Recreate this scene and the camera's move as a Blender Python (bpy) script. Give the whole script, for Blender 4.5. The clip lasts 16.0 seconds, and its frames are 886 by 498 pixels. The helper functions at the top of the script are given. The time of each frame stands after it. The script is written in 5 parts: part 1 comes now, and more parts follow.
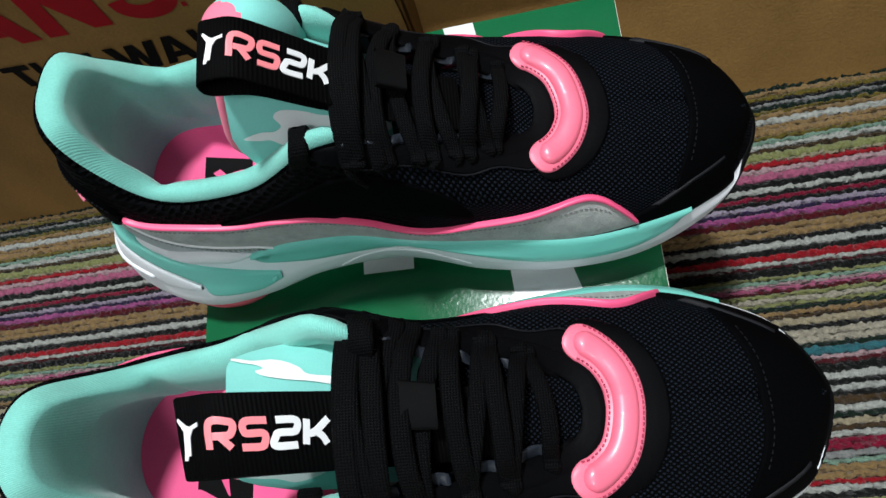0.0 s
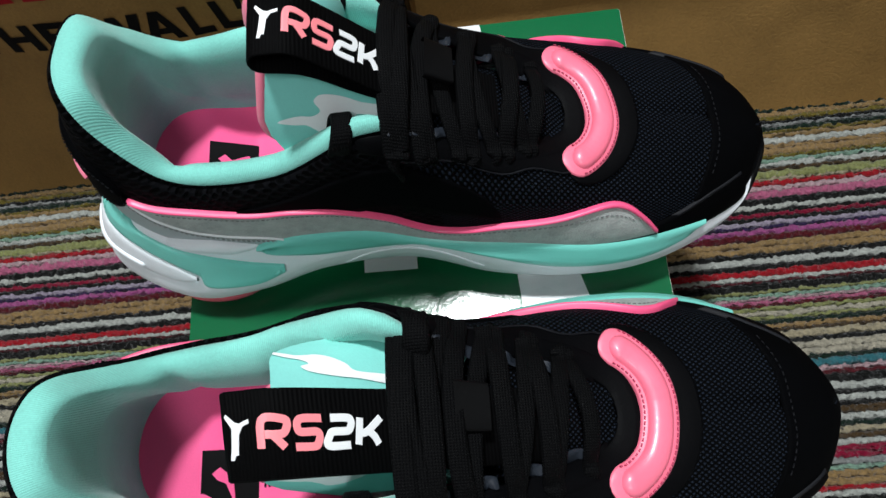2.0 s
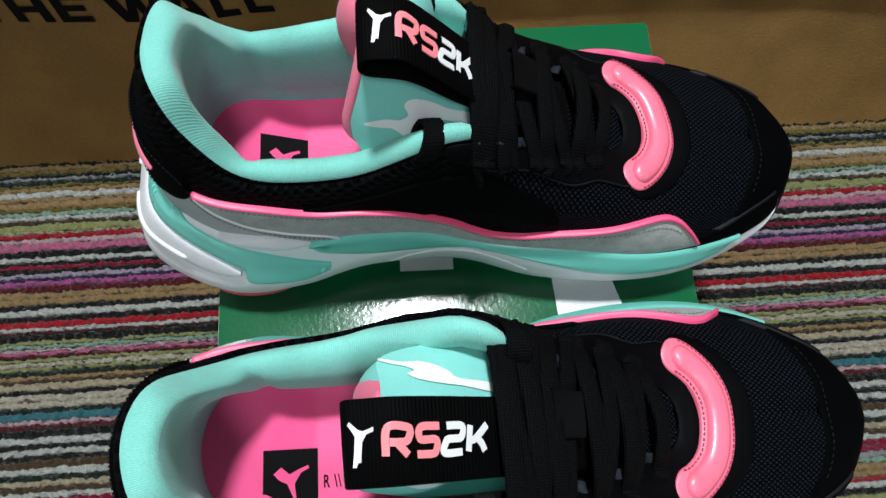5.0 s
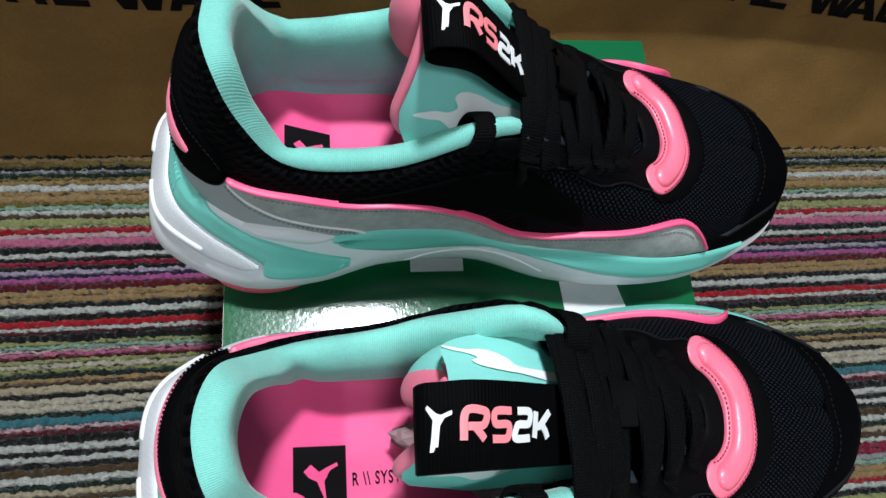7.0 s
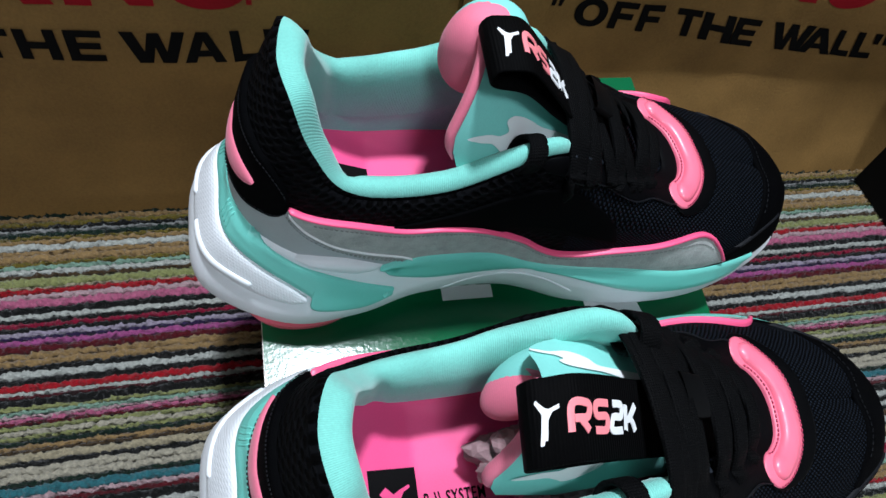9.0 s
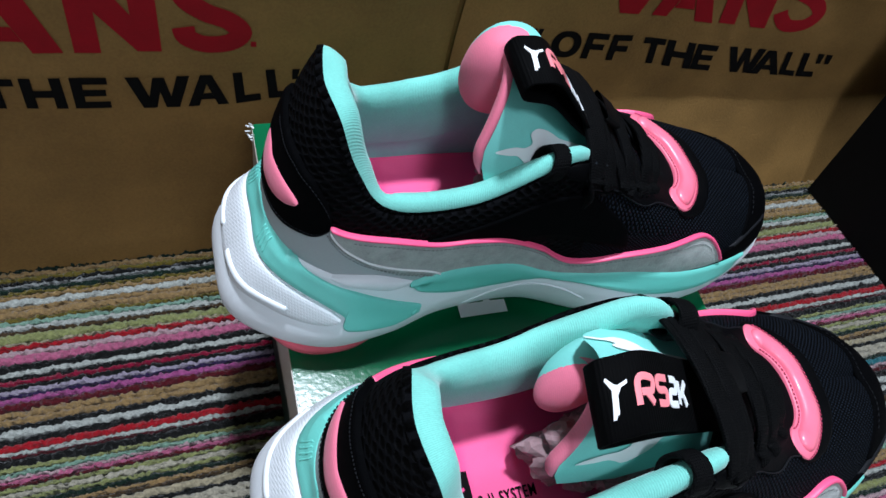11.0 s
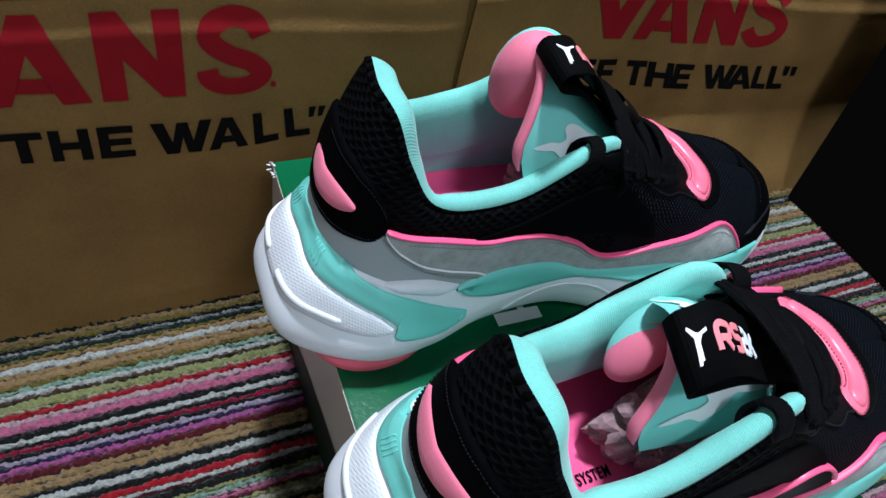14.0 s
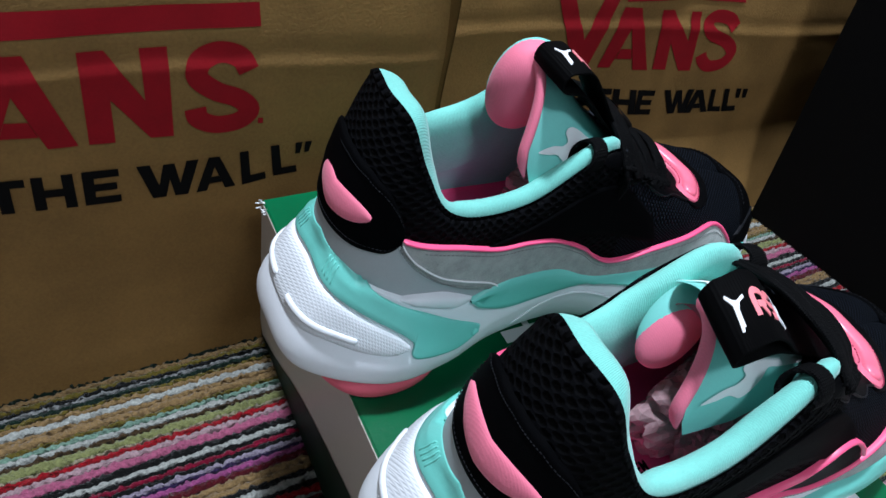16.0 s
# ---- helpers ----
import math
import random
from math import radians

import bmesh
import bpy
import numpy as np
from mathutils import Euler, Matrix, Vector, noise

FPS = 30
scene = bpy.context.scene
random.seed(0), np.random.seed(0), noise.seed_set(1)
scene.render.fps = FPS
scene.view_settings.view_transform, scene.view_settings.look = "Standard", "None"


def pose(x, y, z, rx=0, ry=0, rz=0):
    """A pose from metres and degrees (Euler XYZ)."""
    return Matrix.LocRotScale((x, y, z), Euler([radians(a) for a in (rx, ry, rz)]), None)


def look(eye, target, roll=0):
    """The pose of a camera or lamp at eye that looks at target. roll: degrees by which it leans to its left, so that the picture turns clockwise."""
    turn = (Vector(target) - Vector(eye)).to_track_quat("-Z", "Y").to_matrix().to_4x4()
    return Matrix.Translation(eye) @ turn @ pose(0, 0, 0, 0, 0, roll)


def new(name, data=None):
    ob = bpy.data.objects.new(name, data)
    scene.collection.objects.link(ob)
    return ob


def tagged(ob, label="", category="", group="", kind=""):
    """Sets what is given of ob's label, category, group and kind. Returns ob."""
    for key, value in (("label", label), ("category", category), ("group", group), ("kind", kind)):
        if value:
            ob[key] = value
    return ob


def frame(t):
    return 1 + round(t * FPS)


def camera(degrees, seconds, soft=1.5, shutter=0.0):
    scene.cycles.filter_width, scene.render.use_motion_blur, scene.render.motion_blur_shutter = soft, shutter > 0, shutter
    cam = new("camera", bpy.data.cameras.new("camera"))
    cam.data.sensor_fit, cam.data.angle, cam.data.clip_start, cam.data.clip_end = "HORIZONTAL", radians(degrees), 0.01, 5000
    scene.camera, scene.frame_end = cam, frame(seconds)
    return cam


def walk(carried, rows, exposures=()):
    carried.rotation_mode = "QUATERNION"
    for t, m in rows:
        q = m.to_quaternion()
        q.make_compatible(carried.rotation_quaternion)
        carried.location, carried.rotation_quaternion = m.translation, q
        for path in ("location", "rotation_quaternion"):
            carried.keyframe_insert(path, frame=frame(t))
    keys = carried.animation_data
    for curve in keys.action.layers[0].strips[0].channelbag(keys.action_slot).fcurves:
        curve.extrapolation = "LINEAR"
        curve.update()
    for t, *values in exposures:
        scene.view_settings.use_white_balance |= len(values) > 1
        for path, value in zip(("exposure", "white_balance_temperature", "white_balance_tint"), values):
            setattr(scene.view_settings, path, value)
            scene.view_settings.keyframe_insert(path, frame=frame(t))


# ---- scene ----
cam = camera(66.6, 16.0)
PATH = [
    (0, (0.0837, -0.1076, 0.4707), (-0.3228, 0.5946, -1.5467), -36.50),
    (0.5, (0.0696, -0.1065, 0.4696), (-0.2913, 0.5946, -1.5554), -33.20),
    (1, (0.0620, -0.1087, 0.4696), (-0.2337, 0.5978, -1.5652), -28.10),
    (1.5, (0.0489, -0.1087, 0.4685), (-0.1707, 0.6109, -1.5707), -21.90),
    (2, (0.0380, -0.1065, 0.4707), (-0.1098, 0.6054, -1.5783), -16.70),
    (2.5, (0.0293, -0.1033, 0.4717), (-0.0761, 0.5815, -1.5891), -13.60),
    (3, (0.0185, -0.1011, 0.4728), (-0.0348, 0.5685, -1.5957), -9.40),
    (3.5, (0.0087, -0.0957, 0.4793), (-0.0152, 0.5576, -1.5946), -6.60),
    (4, (-0.0011, -0.0946, 0.4793), (-0.0022, 0.5500, -1.5967), -4.40),
    (6.5, (-0.0467, -0.1022, 0.4750), (0.2033, 0.5891, -1.5707), 16.90),
    (7, (-0.0609, -0.1043, 0.4728), (0.2478, 0.6033, -1.5598), 20.30),
    (7.5, (-0.0739, -0.1087, 0.4728), (0.2859, 0.6413, -1.5359), 22.10),
    (8, (-0.0804, -0.1109, 0.4728), (0.3337, 0.6935, -1.5043), 22.60),
    (8.5, (-0.0935, -0.1141, 0.4717), (0.3511, 0.7152, -1.4880), 22.30),
    (11, (-0.1457, -0.1293, 0.4685), (0.5130, 0.8326, -1.3663), 22.70),
    (11.5, (-0.1565, -0.1348, 0.4663), (0.5152, 0.8391, -1.3576), 21.80),
    (12, (-0.1620, -0.1391, 0.4641), (0.5554, 0.9065, -1.3022), 20.10),
    (12.5, (-0.1717, -0.1424, 0.4576), (0.5641, 0.9228, -1.2891), 19.00),
    (13, (-0.1793, -0.1457, 0.4533), (0.5663, 0.9315, -1.2815), 18.40),
    (13.5, (-0.1859, -0.1478, 0.4522), (0.5696, 0.9293, -1.2783), 18.40),
    (14, (-0.1870, -0.1478, 0.4533), (0.6011, 0.9598, -1.2424), 18.20),
    (14.5, (-0.1946, -0.1500, 0.4457), (0.6239, 0.9870, -1.2163), 17.00),
    (15, (-0.2000, -0.1511, 0.4435), (0.6598, 0.9946, -1.1913), 16.90),
    (15.5, (-0.2087, -0.1533, 0.4359), (0.7022, 0.9989, -1.1674), 17.10),
    (16, (-0.2152, -0.1543, 0.4315), (0.7478, 1.0467, -1.1033), 16.20),
]
U = 0.92  # metres per unit of the plan
walk(cam, [(t, look(Vector(eye) * U, Vector(target) * U, roll)) for t, eye, target, roll in PATH],
     [(0, -0.18, 6500, 10), (4, -0.18, 6450, 10), (8, -0.15, 6200, 11), (11, -0.06, 5800, 11), (16, -0.04, 5800, 12)])

# ---- world and light ----
world = bpy.data.worlds.new("world")
world.use_nodes = True
scene.world = world
world.node_tree.nodes["Background"].inputs[0].default_value = (0.75, 0.87, 1.0, 1)
world.node_tree.nodes["Background"].inputs[1].default_value = 0.03
scene.view_settings.exposure = 0.0



def lamp_or_fill(at_, energy, size):
    data = bpy.data.lights.new("lamp_or_fill_light", "AREA")
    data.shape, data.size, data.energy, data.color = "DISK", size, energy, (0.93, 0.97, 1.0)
    new("lamp_or_fill_light", data).matrix_world = look(at_, (at_[0] * 0.6, at_[1] * 0.6, 0))


lamp_or_fill((-0.03, 0.44, 2.20), 60, 0.18)
# unseen fill light, added behind the camera to brighten the faces turned that way
lamp_or_fill((0.05, -1.00, 2.10), 16, 0.40)


# ---- materials ----
def M(name, base, rough=0.6, var=0.12, vscale=30, grain=0.0, gscale=900, pattern="", pscale=400, pdepth=0.0003,
      dark=0.0, metallic=0.0, coat=0.0, sheen=0.0, spec=0.5, turn=(0, 0, 0)):
    """A surface: base colour that varies at two scales, fine grain, and an optional woven, ribbed, honeycomb or crosshatch relief."""
    m = bpy.data.materials.new(name)
    m.use_nodes = True
    nt = m.node_tree
    n, l = nt.nodes, nt.links
    b = n["Principled BSDF"]
    tc = n.new("ShaderNodeTexCoord")
    mp = n.new("ShaderNodeMapping")
    mp.inputs["Rotation"].default_value = [radians(a) for a in turn]
    l.new(tc.outputs["Object"], mp.inputs[0])

    def tex(kind, scale, **kw):
        t = n.new(kind)
        l.new(mp.outputs[0], t.inputs["Vector"])
        t.inputs["Scale"].default_value = scale
        for k, v in kw.items():
            t.inputs[k].default_value = v
        return t

    def math_(op, a, c):
        t = n.new("ShaderNodeMath")
        t.operation = op
        for i, v in enumerate((a, c)):
            if isinstance(v, (int, float)):
                t.inputs[i].default_value = v
            else:
                l.new(v, t.inputs[i])
        return t.outputs[0]

    big = tex("ShaderNodeTexNoise", vscale, Detail=4.0)
    fine = tex("ShaderNodeTexNoise", gscale, Detail=3.0)
    mix = math_("ADD", math_("MULTIPLY", big.outputs["Fac"], 0.65), math_("MULTIPLY", fine.outputs["Fac"], 0.35))
    ramp = n.new("ShaderNodeMapRange")
    l.new(mix, ramp.inputs[0])
    ramp.inputs[1].default_value, ramp.inputs[2].default_value = 0.3, 0.7
    ramp.inputs[3].default_value, ramp.inputs[4].default_value = 1 - var, 1 + var
    tone = ramp.outputs[0]
    height = None
    if pattern in ("rib", "weave", "cross"):
        waves = []
        for axis in ("X",) if pattern == "rib" else ("X", "Y"):
            w = tex("ShaderNodeTexWave", pscale, Distortion=0.6 if pattern != "cross" else 0.0)
            w.inputs["Detail Scale"].default_value = 2.0
            w.bands_direction = axis if pattern != "cross" else {"X": "DIAGONAL", "Y": "X"}[axis]
            waves.append(w.outputs["Fac"])
        height = waves[0] if len(waves) == 1 else math_("MULTIPLY" if pattern == "weave" else "MAXIMUM", waves[0], waves[1])
    elif pattern == "wale":
        # fine ribs of a knit, on the unrolled surface
        uv = n.new("ShaderNodeUVMap")
        sep = n.new("ShaderNodeSeparateXYZ")
        l.new(uv.outputs[0], sep.inputs[0])
        height = math_("ADD", math_("MULTIPLY", math_("SINE", math_("MULTIPLY", sep.outputs[0], pscale * 6.2832), 0), 0.5), 0.5)
    elif pattern in ("cells", "dots"):
        # a staggered lattice on the unrolled surface: open cells between threads, or the raised dots of a weave
        uv = n.new("ShaderNodeUVMap")
        sep = n.new("ShaderNodeSeparateXYZ")
        l.new(uv.outputs[0], sep.inputs[0])
        wob = math_("MULTIPLY", math_("SUBTRACT", tex("ShaderNodeTexNoise", 260).outputs["Fac"], 0.5), 0.30)
        near = []
        for shift in (0.0, 0.5):
            du, dv = (math_("SUBTRACT", math_("FRACT", math_("ADD", math_("ADD", math_("MULTIPLY", sep.outputs[k], f_), shift), wob), 0), 0.5) for k, f_ in ((0, pscale), (1, pscale * 1.35)))
            near.append(math_("SQRT", math_("ADD", math_("MULTIPLY", du, du), math_("MULTIPLY", dv, dv)), 0))
        ease = n.new("ShaderNodeMapRange")
        ease.interpolation_type = "SMOOTHSTEP"
        l.new(math_("MINIMUM", near[0], near[1]), ease.inputs[0])
        ends_ = (0.12, 0.36) if pattern == "cells" else (0.34, 0.10)
        ease.inputs[1].default_value, ease.inputs[2].default_value = ends_
        height = ease.outputs[0]
    # shade in the hollows of the relief is put into the colour
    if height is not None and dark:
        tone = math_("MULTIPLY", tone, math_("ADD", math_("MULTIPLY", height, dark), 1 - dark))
    col = n.new("ShaderNodeMix")
    col.data_type, col.blend_type = "RGBA", "MULTIPLY"
    col.inputs["Factor"].default_value = 1.0
    col.inputs["A"].default_value = (*base, 1)
    l.new(tone, col.inputs["B"])
    l.new(col.outputs["Result"], b.inputs["Base Color"])
    rr = n.new("ShaderNodeMapRange")
    l.new(big.outputs["Fac"], rr.inputs[0])
    rr.inputs[1].default_value, rr.inputs[2].default_value = 0.3, 0.7
    rr.inputs[3].default_value, rr.inputs[4].default_value = max(0.02, rough - 0.06), min(1, rough + 0.06)
    l.new(rr.outputs[0], b.inputs["Roughness"])
    b.inputs["Metallic"].default_value = metallic
    b.inputs["Coat Weight"].default_value = coat
    b.inputs["Coat Roughness"].default_value = 0.08
    b.inputs["Sheen Weight"].default_value = sheen
    b.inputs["Specular IOR Level"].default_value = spec
    last = None
    for h, d in ((height, pdepth), (fine.outputs["Fac"] if grain else None, grain)):
        if h is None:
            continue
        bump = n.new("ShaderNodeBump")
        bump.inputs["Strength"].default_value = 1.0
        bump.inputs["Distance"].default_value = d
        l.new(h, bump.inputs["Height"])
        if last:
            l.new(last, bump.inputs["Normal"])
        last = bump.outputs[0]
    if last:
        l.new(last, b.inputs["Normal"])
    return m


TEAL = (0.20, 0.58, 0.50)
MAT = {
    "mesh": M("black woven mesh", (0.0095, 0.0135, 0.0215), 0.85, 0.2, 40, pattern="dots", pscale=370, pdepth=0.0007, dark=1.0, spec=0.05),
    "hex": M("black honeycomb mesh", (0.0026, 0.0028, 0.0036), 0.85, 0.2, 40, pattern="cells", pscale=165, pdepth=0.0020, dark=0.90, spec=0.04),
    "black": M("black synthetic nubuck", (0.0007, 0.0008, 0.0011), 0.8, 0.25, 60, grain=0.0001, gscale=1500, spec=0.03),
    "leather": M("black coated leather", (0.0008, 0.0009, 0.0013), 0.6, 0.2, 50, grain=0.0001, gscale=900, spec=0.06),
    "webbing": M("black ribbed webbing", (0.0010, 0.0010, 0.0012), 0.75, 0.2, 60, pattern="rib", pscale=300, pdepth=0.00010, dark=0.35, spec=0.05),
    "lace": M("black flat lace", (0.0009, 0.0011, 0.0016), 0.75, 0.25, 60, pattern="weave", pscale=380, pdepth=0.0003, dark=0.5, spec=0.09),
    "rubber": M("black matte rubber", (0.0011, 0.0012, 0.0015), 0.6, 0.1, 40, grain=0.00005, spec=0.14),
    "teal": M("mint ribbed knit lining", TEAL, 0.8, 0.16, 45, pattern="wale", pscale=1350, pdepth=0.00007, dark=0.09, sheen=0.30, grain=0.0001, gscale=1300, spec=0.25),
    "tealsmooth": M("mint smooth foam", (0.22, 0.62, 0.56), 0.85, 0.06, 60, grain=0.00008, gscale=1500, sheen=0.05, spec=0.2),
    "tealrubber": M("mint moulded rubber", (0.17, 0.58, 0.50), 0.42, 0.06, 40, grain=0.00004, gscale=1800),
    "white": M("white moulded foam", (0.74, 0.77, 0.80), 0.48, 0.04, 40, grain=0.00005, gscale=1600),
    "hatch": M("white crosshatched foam", (0.74, 0.77, 0.80), 0.5, 0.04, 40, pattern="cross", pscale=270, pdepth=0.00010, dark=0.04),
    "print": M("white raised print", (0.78, 0.80, 0.81), 0.55, 0.03, 60),
    "pinkprint": M("coral pink raised print", (0.90, 0.25, 0.28), 0.38, 0.03, 60),
    "pinkgloss": M("glossy pink moulded plastic", (0.86, 0.17, 0.26), 0.36, 0.04, 60, coat=0.12, grain=0.00003, gscale=350),
    "pinkflat": M("pink moulded trim", (0.84, 0.17, 0.26), 0.42, 0.05, 80),
    "pinkpipe": M("neon pink piping", (0.90, 0.10, 0.24), 0.42, 0.05, 80),
    "pinkfoam": M("salmon pink knit binding", (0.82, 0.185, 0.285), 0.72, 0.06, 60, pattern="rib", pscale=620, pdepth=0.00002, dark=0.04, sheen=0.1, grain=0.00005, gscale=1300),
    "pinksole": M("coral pink rubber outsole", (0.90, 0.15, 0.22), 0.45, 0.05, 80),
    "insole": M("hot pink foam insole", (0.86, 0.085, 0.26), 0.62, 0.06, 30, grain=0.00006, gscale=1600),
    "grey": M("light grey suede panel", (0.33, 0.35, 0.335), 0.9, 0.26, 190, grain=0.00025, gscale=1400, sheen=0.2),
    "greytrim": M("silver grey coated trim", (0.34, 0.37, 0.38), 0.45, 0.06, 50),
    "cutedge": M("blue grey cut edge", (0.013, 0.017, 0.024), 0.5, 0.2, 80, spec=0.3),
    "faintedge": M("dark blue grey edging", (0.0050, 0.0056, 0.0075), 0.6, 0.3, 80, spec=0.15),
    "thread": M("grey thread", (0.20, 0.21, 0.21), 0.7),
    "pinkthread": M("dark pink thread", (0.50, 0.05, 0.12), 0.7),
    "tissue": M("pale pink tissue paper", (0.33, 0.21, 0.22), 0.85, 0.16, 50, grain=0.0002, spec=0.2),
    "kraft": M("brown kraft paper", (0.205, 0.116, 0.034), 0.74, 0.24, 22, grain=0.00035, gscale=600, spec=0.22),
    "redink": M("red ink", (0.25, 0.006, 0.011), 0.85, 0.12, 60, grain=0.00006, spec=0.15),
    "blackink": M("black ink", (0.003, 0.003, 0.003), 0.8, 0.1, 60, spec=0.1),
    "green": M("glossy green printed card", (0.006, 0.110, 0.040), 0.14, 0.04, 20, grain=0.00008, gscale=420, spec=0.30),
    "cardwhite": M("white printed card", (0.72, 0.74, 0.74), 0.26, 0.03, 20, grain=0.00009, gscale=420, coat=0.3),
    "cream": M("pale grey lidside card", (0.50, 0.46, 0.40), 0.42, 0.05, 25, grain=0.00008, gscale=500),
    "darkgreen": M("dark green printed card", (0.004, 0.016, 0.009), 0.5, 0.08, 25, spec=0.2),
    "blackcard": M("matte black card", (0.0018, 0.0018, 0.002), 0.8, 0.2, 20, spec=0.15, grain=0.0001),
    "floor": M("grey floor tiles", (0.34, 0.33, 0.31), 0.4, 0.1, 6),
    "paint": M("pale grey wall paint", (0.42, 0.42, 0.41), 0.85, 0.05, 5),
    "ceilpaint": M("white ceiling paint", (0.75, 0.75, 0.74), 0.9, 0.03, 5),
}


# ---- mesh helpers ----
def part(name, data, material, parent=None, label="", smooth=True, flip=False, at=(0, 0, 0), unrolled=None):
    """Links (verts, faces), in plan units, as one mesh object, under a thing or a part. unrolled: maps a point to its place on the flattened cloth."""
    verts, faces = data
    v = np.asarray(verts, dtype=float) * U
    if flip:
        v = v * (1, -1, 1)
        faces = [tuple(reversed(f)) for f in faces]
    me = bpy.data.meshes.new(name)
    me.from_pydata([tuple(p) for p in v], [], [tuple(int(i) for i in f) for f in faces])
    me.materials.append(MAT[material] if isinstance(material, str) else material)
    me.polygons.foreach_set("use_smooth", [smooth] * len(me.polygons))
    me.update()
    if unrolled:
        flat_ = [unrolled(p) for p in np.asarray(verts, dtype=float)]
        layer = me.uv_layers.new(name="cloth")
        layer.data.foreach_set("uv", [c for lp in me.loops for c in flat_[lp.vertex_index]])
    ob = new(name, me)
    ob.location = Vector(at) * U
    if parent:
        ob.parent = parent
    if label:
        ob["label"] = label
    return ob


def grid(P, cu=False, cv=False):
    """Faces over an array of points P[i, j]."""
    P = np.asarray(P, dtype=float)
    a, b = P.shape[:2]
    faces = []
    for i in range(a if cu else a - 1):
        for j in range(b if cv else b - 1):
            faces.append((i * b + j, (i + 1) % a * b + j, (i + 1) % a * b + (j + 1) % b, i * b + (j + 1) % b))
    return P.reshape(-1, 3), faces


def join(*ds):
    V, F, o = [], [], 0
    for v, f in ds:
        v = np.asarray(v, dtype=float)
        V.append(v)
        F += [tuple(i + o for i in q) for q in f]
        o += len(v)
    return np.concatenate(V), F


def spline(P, n=8, closed=False):
    """Catmull-Rom through the points, n steps a segment."""
    P = np.asarray(P, dtype=float)
    m = len(P)
    out = []
    for i in range(m if closed else m - 1):
        if closed:
            a, b, c, d = (P[(i + k) % m] for k in (-1, 0, 1, 2))
        else:
            b, c = P[i], P[i + 1]
            a = P[i - 1] if i else 2 * b - c
            d = P[i + 2] if i + 2 < m else 2 * c - b
        for t in np.arange(n) / n:
            out.append(0.5 * (2 * b + (c - a) * t + (2 * a - 5 * b + 4 * c - d) * t * t + (3 * b - a - 3 * c + d) * t ** 3))
    if not closed:
        out.append(P[-1])
    return np.array(out)


def tube(path, ru, rv, sides=10, up=(0, 0, 1), caps=True):
    """A tube along path, elliptical: ru across, rv along up; both may vary along it."""
    path = np.asarray(path, dtype=float)
    m = len(path)
    ru, rv = np.broadcast_to(ru, m), np.broadcast_to(rv, m)
    T = np.gradient(path, axis=0)
    T /= np.linalg.norm(T, axis=1)[:, None] + 1e-12
    up = np.broadcast_to(np.asarray(up, dtype=float), (m, 3))
    S = np.cross(T, up)
    S /= np.linalg.norm(S, axis=1)[:, None] + 1e-12
    N = np.cross(S, T)
    a = np.arange(sides) * 2 * math.pi / sides
    P = path[:, None] + S[:, None] * (np.cos(a)[None, :, None] * ru[:, None, None]) + N[:, None] * (np.sin(a)[None, :, None] * rv[:, None, None])
    v, f = grid(P, cv=True)
    if caps:
        f = f + [tuple(range(sides))[::-1], tuple(range((m - 1) * sides, m * sides))]
    return v, f


def ribbon(path, hw, th, up):
    """A flat strap: half-width hw across, thickness th along up, with rounded edges."""
    path = np.asarray(path, dtype=float)
    m = len(path)
    hw = np.broadcast_to(hw, m)
    T = np.gradient(path, axis=0)
    T /= np.linalg.norm(T, axis=1)[:, None] + 1e-12
    up = np.broadcast_to(np.asarray(up, dtype=float), (m, 3))
    S = np.cross(T, up)
    S /= np.linalg.norm(S, axis=1)[:, None] + 1e-12
    N = np.cross(S, T)
    prof = [(-1, 0.0), (-0.85, 0.5), (-0.4, 0.62), (0, 0.58), (0.4, 0.62), (0.85, 0.5), (1, 0.0), (0.85, -0.5), (0, -0.5), (-0.85, -0.5)]
    P = np.stack([path + S * (hw * a)[:, None] + N * (th * b) for a, b in prof], axis=1)
    v, f = grid(P, cv=True)
    k = len(prof)
    return v, f + [tuple(range(k))[::-1], tuple(range((m - 1) * k, m * k))]


def box(x0, x1, y0, y1, z0, z1, bevel=0.0):
    bm = bmesh.new()
    bmesh.ops.create_cube(bm, size=1)
    for v in bm.verts:
        v.co = Vector(((x0 + x1) / 2 + v.co.x * (x1 - x0), (y0 + y1) / 2 + v.co.y * (y1 - y0), (z0 + z1) / 2 + v.co.z * (z1 - z0)))
    if bevel:
        bmesh.ops.bevel(bm, geom=bm.edges[:], offset=bevel, segments=2, affect="EDGES")
    bm.verts.index_update()
    d = [tuple(v.co) for v in bm.verts], [tuple(v.index for v in f.verts) for f in bm.faces]
    bm.free()
    return d


